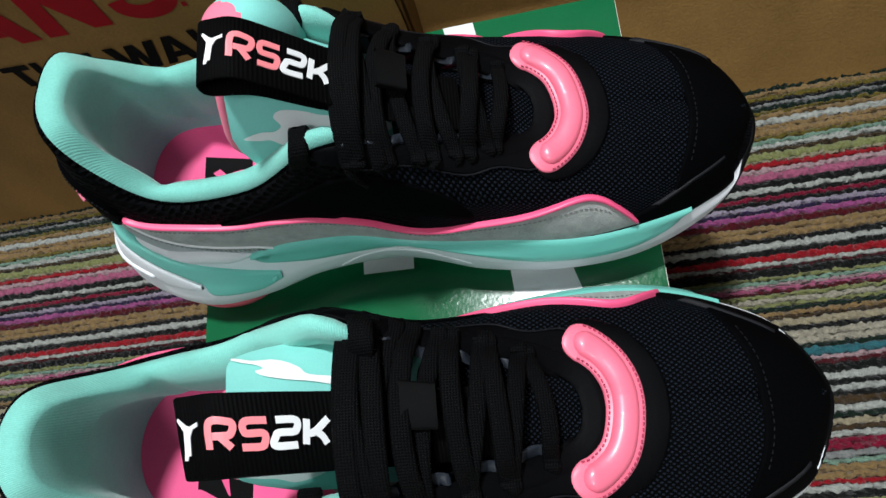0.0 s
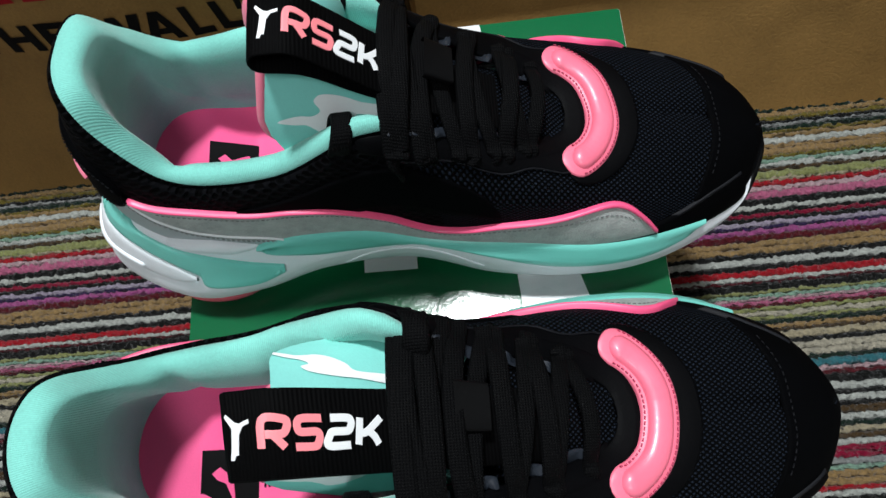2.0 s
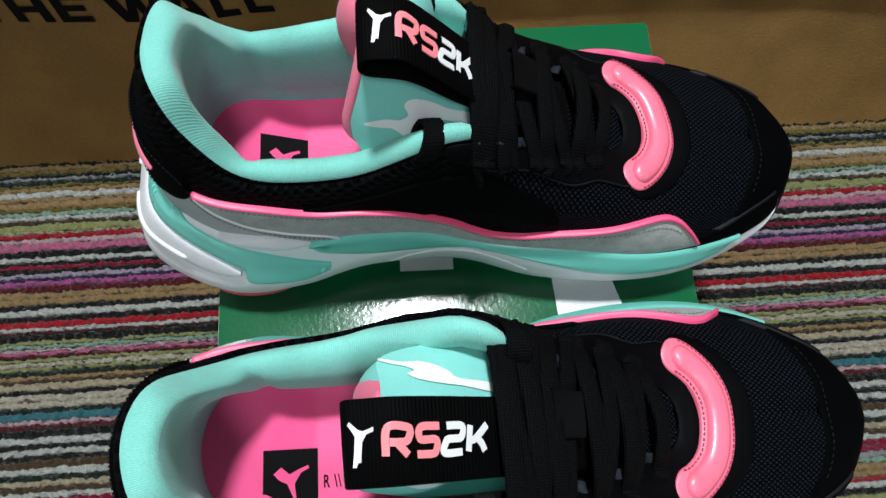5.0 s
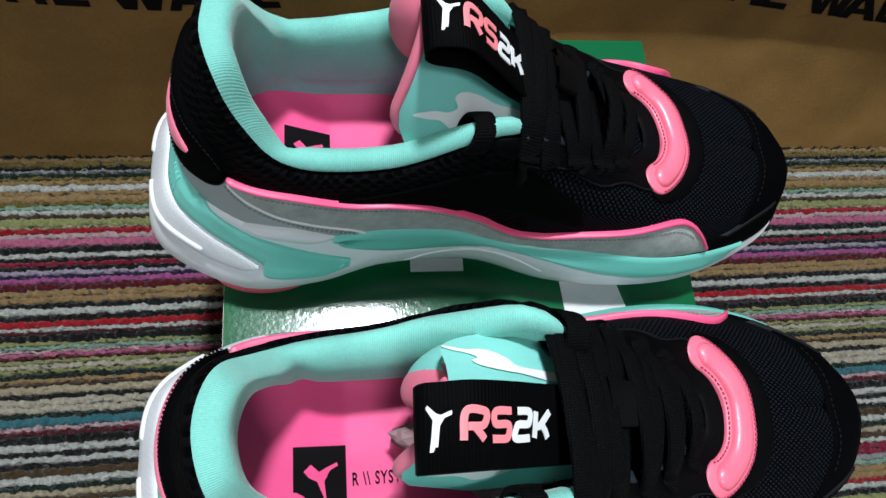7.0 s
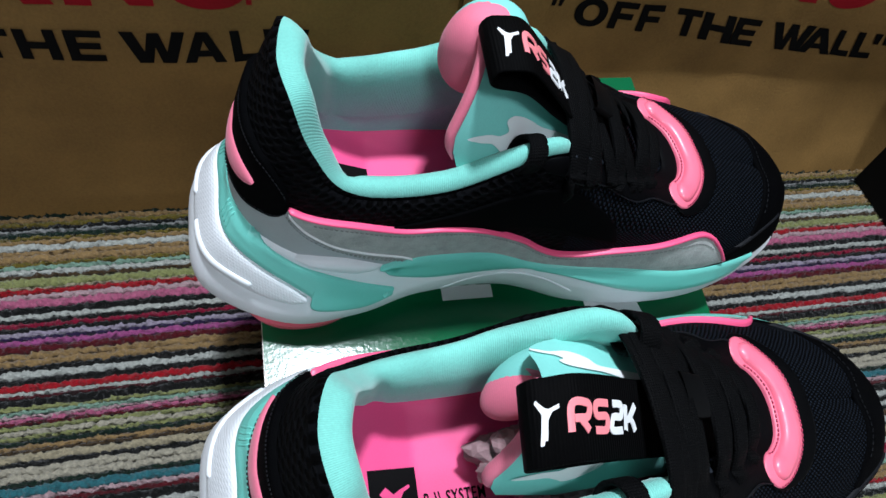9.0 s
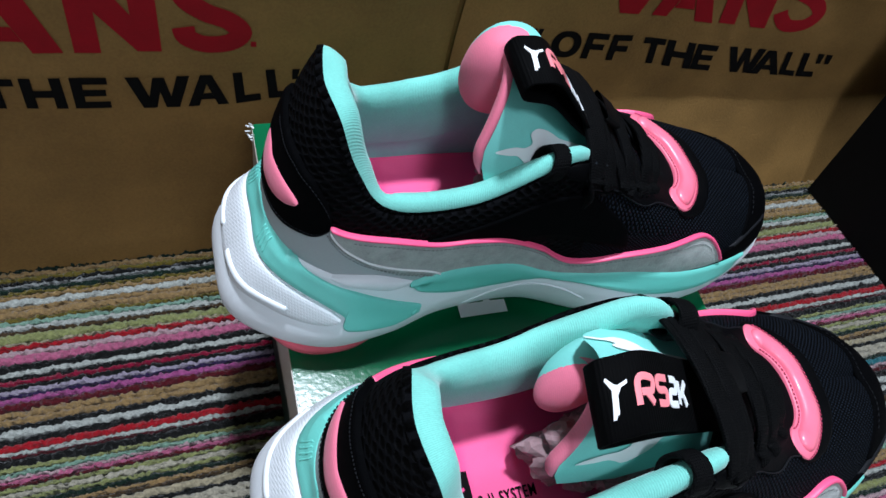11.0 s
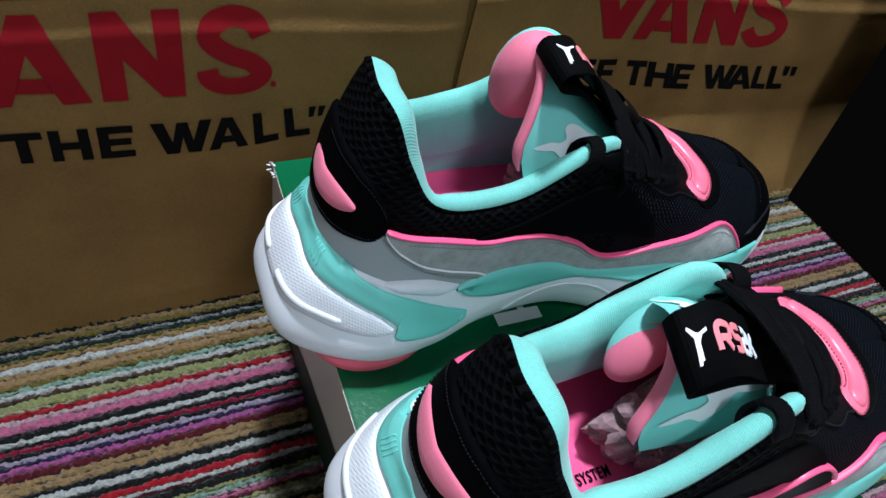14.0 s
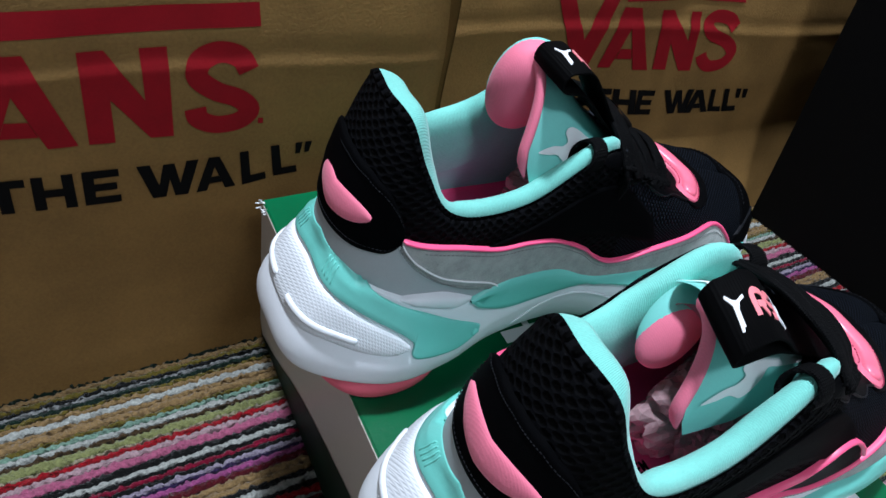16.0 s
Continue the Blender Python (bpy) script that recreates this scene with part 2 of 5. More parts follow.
def lettering(text, place, depth, bold=0.0, spacing=1.0, fine=3, shear=0.0):
    """The text as a thin solid; place maps (0..1, 0..1) of its bounding box and a height to a point."""
    cu = bpy.data.curves.new("text", "FONT")
    cu.body, cu.offset, cu.space_character, cu.resolution_u, cu.shear = text, bold, spacing, fine, shear
    ob = bpy.data.objects.new("text", cu)
    scene.collection.objects.link(ob)
    me = bpy.data.meshes.new_from_object(ob.evaluated_get(bpy.context.evaluated_depsgraph_get()))
    co = np.array([v.co[:2] for v in me.vertices])
    lo, hi = co.min(0), co.max(0)
    q = (co - lo) / (hi - lo)
    faces = [tuple(p.vertices) for p in me.polygons]
    n = len(q)
    V = [place(a, b, depth) for a, b in q] + [place(a, b, -depth * 0.3) for a, b in q]
    count = {}
    for f in faces:
        for a, b in zip(f, f[1:] + f[:1]):
            count[(a, b)] = 1
    F = list(faces)
    for a, b in count:
        if (b, a) not in count:
            F.append((b, a, a + n, b + n))
    bpy.data.objects.remove(ob)
    bpy.data.curves.remove(cu)
    bpy.data.meshes.remove(me)
    return V, F


def poly(points, place, depth):
    """A flat shape with its rim, laid through place(a, b, height)."""
    n = len(points)
    V = [place(a, b, depth) for a, b in points] + [place(a, b, -depth * 0.3) for a, b in points]
    return V, [tuple(range(n))] + [((i + 1) % n, i, i + n, (i + 1) % n + n) for i in range(n)]


def thing(name, at, label, category, group=""):
    ob = new(name)
    ob.location = Vector(at) * U
    ob.empty_display_size = 0.02
    return tagged(ob, label, category, group)


# ---- setting: room, floor ----
def structure(name, data, material, label):
    return tagged(part(name, data, material, smooth=False), label, name.split("_")[0], kind="structure")


structure("floor", box(-2.2, 2.2, -2.4, 1.2, -0.06, -0.012), "floor", "pale grey tiled floor under the rug")
structure("wall_north", box(-2.2, 2.2, 1.2, 1.3, -0.06, 2.7), "paint", "plain pale grey painted wall")
structure("wall_south", box(-2.2, 2.2, -2.5, -2.4, -0.06, 2.7), "paint", "plain pale grey painted wall")
structure("wall_west", box(-2.3, -2.2, -2.5, 1.3, -0.06, 2.7), "paint", "plain pale grey painted wall")
structure("wall_east", box(2.2, 2.3, -2.5, 1.3, -0.06, 2.7), "paint", "plain pale grey painted wall")
structure("ceiling", box(-2.3, 2.3, -2.5, 1.3, 2.7, 2.8), "ceilpaint", "plain white ceiling")

# ---- the rug: looped pile in stripes ----
PILE = {"K": (0.012, 0.013, 0.012), "D": (0.012, 0.035, 0.022), "G": (0.33, 0.34, 0.33), "O": (0.21, 0.17, 0.035), "T": (0.36, 0.25, 0.12),
        "W": (0.52, 0.54, 0.50), "B": (0.10, 0.065, 0.03), "M": (0.28, 0.42, 0.33), "L": (0.32, 0.34, 0.15), "R": (0.42, 0.016, 0.03),
        "P": (0.55, 0.40, 0.42), "Q": (0.52, 0.17, 0.28), "C": (0.30, 0.010, 0.055), "V": (0.42, 0.37, 0.45), "U": (0.05, 0.03, 0.10),
        "F": (0.42, 0.12, 0.30), "N": (0.13, 0.012, 0.022), "X": (0.45, 0.40, 0.28), "S": (0.06, 0.21, 0.24), "Y": (0.48, 0.45, 0.36)}

PILE = {k: tuple(0.60 * v ** 1.2 for v in c) for k, c in PILE.items()}


def pile_material(key, c):
    m = M("pile yarn " + key, c, 0.95, 0.40, 420, grain=0.0012, gscale=900, sheen=0.15, spec=0.05)
    return m


PILEMAT = {k: pile_material(k, c) for k, c in PILE.items()}
# stripe colours with widths in tenths of a millimetre of the plan, from the far edge towards the near one
STRIPES = ("W44 D40 T40 O36 K30 G22 D40 O24 T36 W52 T34 T60 O28 M34 W42 B28 L66 X16 R38 P38 Q58 K48 W42 K30 C38 K36 V40 U24 F48 N56 T92 K30 W42 K34 R50 W42 N20 "
           "K72 L34 M38 P24 Q32 N24 L34 Y42 L28 D40 T36 B24 X60 K34 Y124 D44 S66 P28 N30 K56 W48 K30 W44 K30 B52 W46 D36 X40 B36 W40 C76 G44 M30 "
           "T90 R28 W40 K40 L60 D30 P40 Q46 K40 T80 W46 K40 R48 X60 S50 K40 W50 B40 L60 K36 Q50 V40 K50 T90 D40 W46 R40 K46 Y80 M40 K40 F40 W44 K40 T70")


def pile_row(y, w, key, seed):
    """One row of cut tufts: a soft lumpy ridge with ragged flanks."""
    xs = np.arange(-0.50, 0.70, 0.0012)
    rng = np.random.default_rng(seed)
    m = len(xs)

    def wob(s, k):
        k = np.hanning(k + 2)[1:-1]
        return np.convolve(rng.standard_normal(m + len(k) - 1), k / np.sqrt((k ** 2).sum()), "valid") * s

    lump, edge = wob(0.0004, 5), wob(0.00024, 11)
    rows = []
    for t, h in ((-1.15, -0.004), (-1.0, 0.0012), (-0.6, 0.0024), (-0.2, 0.0028), (0.2, 0.0028), (0.6, 0.0024), (1.0, 0.0012), (1.15, -0.004)):
        r = wob(0.0008, 2)
        rows.append(np.stack([xs + wob(0.0002, 2), y + t * w / 2 + edge + wob(0.00055, 2) * (abs(t) > 0.5), h + (lump + r) * (1 if abs(t) < 1.1 else 0)], axis=1))
    return grid(np.stack(rows, axis=1)[:, ::-1])


rug = thing("rug", (0, 0, 0), "striped multicoloured looped-pile rug lying on the floor", "rug")
PLAN = ([-0.50, -0.1158, -0.0571, -0.0432, -0.0032, 0.0239, 0.0416, 0.0755, 0.0939, 0.147, 0.165], [-0.489, -0.105, -0.0478, -0.0388, -0.0049, 0.0153, 0.0355, 0.0640, 0.0824, 0.1320, 0.1488])
yy = 0.163
for i, tok in enumerate(STRIPES.split()):
    y_a, y_b = (float(np.interp(y_, *PLAN)) for y_ in (yy, yy - int(tok[1:]) * 0.0001))
    w = y_a - y_b
    n_rows = max(1, round(w / 0.0050))
    for j in range(n_rows):
        part("stripe", pile_row(y_a - (j + 0.5) * w / n_rows, w / n_rows, tok[0], 100 + i * 7 + j), PILEMAT[tok[0]], rug)
    yy -= int(tok[1:]) * 0.0001
    if yy < -0.49:
        break
part("backing", box(-0.500, 0.700, y_b - 0.002, 0.310, -0.012, -0.003, 0.002), "darkgreen", rug, "dark woven backing", smooth=False)


# ---- paper bags ----
def bag(name, x0, x1, y0, depth, height, lean, seed, crease, bow, label):
    """An upright paper carrier bag: thin folded walls with creases, open at the top."""
    def front(x, z):
        a = noise.noise(Vector((x * 9 + seed, z * 9, 0.3))) * 0.0035 + noise.noise(Vector((x * 30, z * 30 + seed, 1.7))) * 0.0009
        c = crease + 0.010 * math.sin(x * 7 + seed)
        fold = -0.0009 * math.exp(-((z - c) / 0.0035) ** 2) + 0.0009 * math.exp(-((z - c - 0.007) / 0.006) ** 2)
        edge = min(1, (x - x0) / 0.02, (x1 - x) / 0.02, z / 0.02)
        foot = (0.0115 + 0.008 * max(0, x - 0.26)) * max(0, 1 - z / 0.09) ** 1.5
        return y0 - foot + bow(x) * min(1, z / 0.09) + lean * z + 0.12 * (math.hypot(z - c, 0.006) + z - c) / 2 + (a + 0.9 * fold) * max(0, edge)
    ob = thing(name, ((x0 + x1) / 2, y0, 0), label, "paper bag", "paper bags")
    cx = (x0 + x1) / 2
    xs, zs = np.linspace(x0, x1, 100), np.linspace(0, height, 220)
    F = np.array([[(x - cx, front(x, z) - y0, z) for z in zs] for x in xs])
    B = F + (0, 0.0012, 0)
    part("front_panel", join(grid(F), (grid(B)[0], [tuple(reversed(f)) for f in grid(B)[1]])), "kraft", ob)
    for name_, x in (("side_panel", x0), ("side_panel", x1)):
        ys = np.linspace(0, depth, 14)
        gus = np.array([[(x - cx + (1 if x == x0 else -1) * (0.012 * math.sin(math.pi * y / depth) * z / height) + 0.0006 * math.sin(60 * z), y + lean * z + 0.0014, z) for z in np.linspace(0, height, 30)] for y in ys])
        part(name_, join(grid(gus), grid(gus + (0.0012, 0, 0))), "kraft", ob)
    bk = np.array([[(x - cx, depth + lean * z + 0.001 * math.sin(40 * x + 9 * z), z) for z in np.linspace(0, height, 20)] for x in np.linspace(x0, x1, 30)])
    part("back_panel", join(grid(bk), grid(bk + (0, 0.0012, 0))), "kraft", ob)
    part("bottom", box(x0 - cx + 0.002, x1 - cx - 0.002, 0.002, depth - 0.002, 0.0, 0.0015), "kraft", ob, smooth=False)
    return ob, (lambda x, z, h: (x - cx, front(x, z) - y0 - h, z))


def cut_fine(verts, faces, step=0.003):
    """Cuts a flat mesh along a square grid, so that it can follow a creased surface."""
    bm = bmesh.new()
    bv = [bm.verts.new((a, b, 0)) for a, b in verts]
    for f in faces:
        bm.faces.new([bv[i] for i in f])
    bmesh.ops.triangulate(bm, faces=bm.faces[:])
    for k in (0, 1):
        c = [v.co[k] for v in bm.verts]
        for g in np.arange(min(c) + step, max(c), step):
            n = Vector((1 - k, k, 0))
            bmesh.ops.bisect_plane(bm, geom=bm.verts[:] + bm.edges[:] + bm.faces[:], plane_co=n * g, plane_no=n)
    bm.verts.index_update()
    out = [tuple(v.co[:2]) for v in bm.verts], [tuple(v.index for v in f.verts) for f in bm.faces]
    bm.free()
    return out


def print_on(verts, faces, put, h=0.0008):
    v, f = cut_fine(verts, faces)
    return [put(a, b, h) for a, b in v], f


def block_marks(ob, put, shapes):
    """Plain red printed shapes on a bag, each a mesh of its own."""
    for s in shapes:
        part("red_mark", print_on(s, [tuple(range(len(s)))], put), "redink", ob, smooth=True)


def round_half(side):
    """Half of a wide ring, in the unit square."""
    a = np.linspace(-math.pi / 2, math.pi / 2, 15)
    ring_ = lambda rx, rz: [(0.5 + side * rx * math.cos(t) ** 0.85, 0.5 + rz * math.sin(t)) for t in a[1:-1]]
    outer_, inner_ = ring_(0.5, 0.5), ring_(0.24, 0.28)
    return [(0.5, 0.0)] + outer_ + [(0.5, 1.0), (0.5, 0.78)] + inner_[::-1] + [(0.5, 0.22)]


GLYPHS = {
    "O": [round_half(1), round_half(-1)],
    "F": [[(0, 0), (0, 1), (1, 1), (1, 0.78), (0.32, 0.78), (0.32, 0.59), (0.9, 0.59), (0.9, 0.37), (0.32, 0.37), (0.32, 0)]],
    "T": [[(0, 1), (1, 1), (1, 0.77), (0.65, 0.77), (0.65, 0), (0.35, 0), (0.35, 0.77), (0, 0.77)]],
    "H": [[(0, 0), (0, 1), (0.28, 1), (0.28, 0.61), (0.72, 0.61), (0.72, 1), (1, 1), (1, 0), (0.72, 0), (0.72, 0.38), (0.28, 0.38), (0.28, 0)]],
    "E": [[(0, 0), (0, 1), (1, 1), (1, 0.78), (0.31, 0.78), (0.31, 0.61), (0.92, 0.61), (0.92, 0.40), (0.31, 0.40), (0.31, 0.22), (1, 0.22), (1, 0)]],
    "W": [[(0, 1), (0.21, 1), (0.33, 0.38), (0.42, 0.97), (0.60, 0.97), (0.68, 0.38), (0.80, 1), (1, 1), (0.80, 0), (0.58, 0), (0.51, 0.52), (0.43, 0), (0.21, 0)]],
    "A": [[(0, 0), (0.36, 1), (0.5, 1), (0.5, 0.70), (0.27, 0)], [(0.5, 1), (0.64, 1), (1, 0), (0.73, 0), (0.5, 0.70)], [(0.336, 0.2), (0.401, 0.4), (0.599, 0.4), (0.664, 0.2)]],
    "L": [[(0, 0), (0, 1), (0.38, 1), (0.38, 0.23), (1, 0.23), (1, 0)]],
    "\"": [[(0, 1), (0.42, 1), (0.34, 0), (0.04, 0)], [(0.58, 1), (1, 1), (0.92, 0), (0.62, 0)]],
}


def slogan(ob, put, words):
    """Black printed words; each letter with its corners on the paper: top left, top right, bottom right, bottom left."""
    for word in words:
        bits = []
        for letter, (tl, tr, br, bl) in word:
            for shape in GLYPHS[letter]:
                flat = [tuple((np.array(bl) * (1 - a) + np.array(br) * a) * (1 - b) + (np.array(tl) * (1 - a) + np.array(tr) * a) * b) for a, b in shape]
                bits.append(print_on(flat, [tuple(range(len(flat)))], put))
        part("word", join(*bits), "blackink", ob, "black printed lettering")


def double_bend(mid, half):
    """A thick band along a double bend: two opposite hooks."""
    p = spline(mid, 5)
    d = np.gradient(p, axis=0)
    d /= np.linalg.norm(d, axis=1)[:, None]
    n = np.stack([-d[:, 1], d[:, 0]], axis=1) * half
    return [tuple(q) for q in np.concatenate([p + n, (p - n)[::-1]])]


bag_l, put_l = bag("paper_bag", -0.46, 0.002, 0.151, 0.13, 0.45, 0.060, 3.1, 0.209, lambda x: 0.005, "creased brown kraft paper bag with red and black print")
slogan(bag_l, put_l, [
    [("\"", ((-0.3520, 0.1648), (-0.3430, 0.1644), (-0.3440, 0.1421), (-0.3530, 0.1427)))],
    [("O", ((-0.3400, 0.1648), (-0.3150, 0.1644), (-0.3160, 0.1421), (-0.3410, 0.1427))), ("F", ((-0.3120, 0.1648), (-0.2950, 0.1644), (-0.2960, 0.1421), (-0.3130, 0.1427))), ("F", ((-0.2930, 0.1648), (-0.2760, 0.1644), (-0.2770, 0.1421), (-0.2940, 0.1427)))],
    [("T", ((-0.2630, 0.1638), (-0.2432, 0.1633), (-0.2441, 0.1406), (-0.2650, 0.1417))),
     ("H", ((-0.2401, 0.1637), (-0.2203, 0.1628), (-0.2211, 0.1393), (-0.2418, 0.1407))),
     ("E", ((-0.2160, 0.1627), (-0.1975, 0.1617), (-0.1987, 0.1387), (-0.2173, 0.1391)))],
    [("W", ((-0.1883, 0.1613), (-0.1541, 0.1592), (-0.1551, 0.1347), (-0.1888, 0.1375))),
     ("A", ((-0.1564, 0.1595), (-0.1337, 0.1586), (-0.1334, 0.1350), (-0.1571, 0.1350))),
     ("L", ((-0.1300, 0.1599), (-0.1160, 0.1607), (-0.1141, 0.1367), (-0.1291, 0.1348))),
     ("L", ((-0.1111, 0.1614), (-0.0971, 0.1618), (-0.0939, 0.1385), (-0.1094, 0.1379)))],
    [("\"", ((-0.0953, 0.1616), (-0.0848, 0.1617), (-0.0859, 0.1537), (-0.0958, 0.1532)))]])
block_marks(bag_l, put_l, [
    [(-0.330, 0.2525), (-0.1157, 0.2510), (-0.1155, 0.2385), (-0.330, 0.2400)],
    [(-0.3288, 0.2320), (-0.3058, 0.2320), (-0.2878, 0.2000), (-0.2738, 0.2300), (-0.2538, 0.2300), (-0.2778, 0.1810), (-0.2968, 0.1810)],
    [(-0.2658, 0.1822), (-0.2406, 0.2323), (-0.2349, 0.2319), (-0.2380, 0.2121), (-0.2517, 0.1816)],
    [(-0.2349, 0.2319), (-0.2290, 0.2319), (-0.2141, 0.1800), (-0.2282, 0.1802), (-0.2380, 0.2121)],
    [(-0.2440, 0.1984), (-0.2337, 0.1973), (-0.2308, 0.1878), (-0.2479, 0.1894)],
    [(-0.2062, 0.2310), (-0.1941, 0.2309), (-0.1783, 0.2020), (-0.1777, 0.2307), (-0.1643, 0.2306), (-0.1662, 0.1779), (-0.1782, 0.1789), (-0.1951, 0.2045), (-0.1962, 0.1791), (-0.2089, 0.1798)],
    double_bend([(-0.1234, 0.2148), (-0.1277, 0.2226), (-0.1382, 0.2259), (-0.1486, 0.2215), (-0.1508, 0.2125), (-0.1416, 0.2036), (-0.1296, 0.1978), (-0.1235, 0.1895), (-0.1301, 0.1831), (-0.1429, 0.1821), (-0.1519, 0.1869), (-0.1535, 0.1939)], 0.0058),
    [(-0.1187, 0.1832), (-0.1157, 0.1828), (-0.1158, 0.1792), (-0.1188, 0.1795)]])


def right_bow(x):
    k = min(max((x - 0.24) / 0.10, 0), 1)
    return 0.0235 - 0.0120 * k * k * (3 - 2 * k)


bag_r, put_r = bag("paper_bag", 0.003, 0.56, 0.151, 0.14, 0.45, 0.130, 7.4, 0.195, right_bow, "large brown kraft paper bag with red and black print")
slogan(bag_r, put_r, [
    [("\"", ((0.0753, 0.1602), (0.0845, 0.1594), (0.0835, 0.1511), (0.0751, 0.1519)))],
    [("O", ((0.0938, 0.1586), (0.1183, 0.1562), (0.1194, 0.1331), (0.0944, 0.1360))),
     ("F", ((0.1219, 0.1556), (0.1403, 0.1539), (0.1415, 0.1309), (0.1224, 0.1330))),
     ("F", ((0.1435, 0.1533), (0.1608, 0.1521), (0.1639, 0.1285), (0.1451, 0.1307)))],
    [("T", ((0.1720, 0.1501), (0.1921, 0.1480), (0.1971, 0.1241), (0.1762, 0.1268))),
     ("H", ((0.1939, 0.1478), (0.2206, 0.1445), (0.2264, 0.1206), (0.1989, 0.1239))),
     ("E", ((0.2225, 0.1444), (0.2430, 0.1422), (0.2462, 0.1182), (0.2264, 0.1206)))],
    [("W", ((0.2540, 0.1417), (0.2881, 0.1413), (0.2931, 0.1177), (0.2603, 0.1176))),
     ("A", ((0.2811, 0.1405), (0.3074, 0.1410), (0.3135, 0.1176), (0.2862, 0.1175))),
     ("L", ((0.3080, 0.1410), (0.3215, 0.1406), (0.3295, 0.1173), (0.3138, 0.1182))),
     ("L", ((0.3237, 0.1412), (0.3399, 0.1404), (0.3505, 0.1160), (0.3316, 0.1172)))],
    [("\"", ((0.3392, 0.1405), (0.3559, 0.1385), (0.3593, 0.1289), (0.3427, 0.1304)))]])
block_marks(bag_r, put_r, [
    [(0.1764, 0.2342), (0.3021, 0.2340), (0.3104, 0.2187), (0.1800, 0.2217)],
    [(0.1084, 0.2365), (0.1229, 0.2360), (0.1452, 0.1944), (0.1593, 0.2348), (0.1747, 0.2343), (0.1566, 0.1701), (0.1399, 0.1717)],
    [(0.1682, 0.1691), (0.1794, 0.2174), (0.1884, 0.2169), (0.1918, 0.2005), (0.1814, 0.1678)],
    [(0.1884, 0.2169), (0.1978, 0.2160), (0.2248, 0.1623), (0.2079, 0.1639), (0.1918, 0.2005)],
    [(0.1845, 0.1754), (0.1872, 0.1839), (0.1986, 0.1830), (0.2024, 0.1739)],
    [(0.2305, 0.1628), (0.2226, 0.2130), (0.2356, 0.2123), (0.2610, 0.1860), (0.2561, 0.2103), (0.2663, 0.2104), (0.2743, 0.1595), (0.2612, 0.1597), (0.2418, 0.1851), (0.2457, 0.1614)],
    double_bend([(0.3079, 0.1980), (0.2992, 0.2052), (0.2833, 0.2071), (0.2768, 0.2010), (0.2845, 0.1923), (0.3030, 0.1857), (0.3122, 0.1764), (0.3062, 0.1668), (0.2920, 0.1640), (0.2834, 0.1692), (0.2798, 0.1744)], 0.0053)])

# ---- black carton beside the bags ----
carton = thing("carton", (0.411, 0.129, 0), "tall matte black carton standing on the rug", "carton")
lean = np.array((-0.10, 0.10, 1.0)) * 0.5
along, deep = np.array((0.044, -0.220, 0)), np.array((0.25, 0.05, 0))


def carton_panel(name, corners):
    """One bevelled card wall through four corners, 3 mm thick."""
    c = np.array(corners, dtype=float)
    n = np.cross(c[1] - c[0], c[3] - c[0])
    n *= 0.003 / np.linalg.norm(n)
    bm = bmesh.new()
    bv = [bm.verts.new(p) for p in list(c) + list(c - n)]
    for f in ((0, 1, 2, 3), (7, 6, 5, 4), (1, 0, 4, 5), (2, 1, 5, 6), (3, 2, 6, 7), (0, 3, 7, 4)):
        bm.faces.new([bv[i] for i in f])
    bmesh.ops.recalc_face_normals(bm, faces=bm.faces[:])
    bmesh.ops.bevel(bm, geom=bm.edges[:], offset=0.0008, segments=2, affect="EDGES")
    bm.verts.index_update()
    part(name, ([tuple(v.co) for v in bm.verts], [tuple(v.index for v in f.verts) for f in bm.faces]), "blackcard", carton, smooth=False)
    bm.free()


up0, zero = np.array((0, 0, 0.003)), np.zeros(3)
for name_, p, q in (("side_panel", zero, along), ("front_panel", along, along + deep), ("side_panel", along + deep, deep), ("back_panel", deep, zero)):
    carton_panel(name_, (p + up0, q + up0, q + lean, p + lean))
carton_panel("top_flap", (lean + up0, along + lean + up0, along + deep + lean + up0, deep + lean + up0))

# ---- shoe box ----
LID = 0.137
bx0, bx1, by0, by1 = -0.1225, 0.127, -0.205, 0.1465
shoebox = thing("shoebox", (0, 0, 0), "glossy green cardboard shoebox with white stripe and pale sides", "shoebox")
part("lid", box(bx0 + 0.0004, bx1 - 0.0004, by0, by1, LID - 0.0020, LID, 0.0008), "green", shoebox, "glossy green printed lid", smooth=False)
part("side_panel", box(bx0, bx0 + 0.002, by0, by1, 0.003, LID - 0.0012, 0.0005), "cream", shoebox, "pale card side", smooth=False)
part("side_panel", box(bx1 - 0.002, bx1, by0, by1, 0.003, LID - 0.0012, 0.0005), "cream", shoebox, smooth=False)
part("front_panel", box(bx0 + 0.002, bx1 - 0.002, by0, by0 + 0.002, 0.003, LID - 0.002), "green", shoebox, smooth=False)
part("back_panel", box(bx0 + 0.002, bx1 - 0.002, by1 - 0.002, by1, 0.003, LID - 0.002), "cream", shoebox, smooth=False)
part("bottom", box(bx0 + 0.002, bx1 - 0.002, by0 + 0.002, by1 - 0.002, 0.0032, 0.005), "cream", shoebox, smooth=False)
top = lambda x, y, h: (x, y, LID + h)


def dense(pts, n=8):
    return [tuple(p) for p in spline(pts, n)]


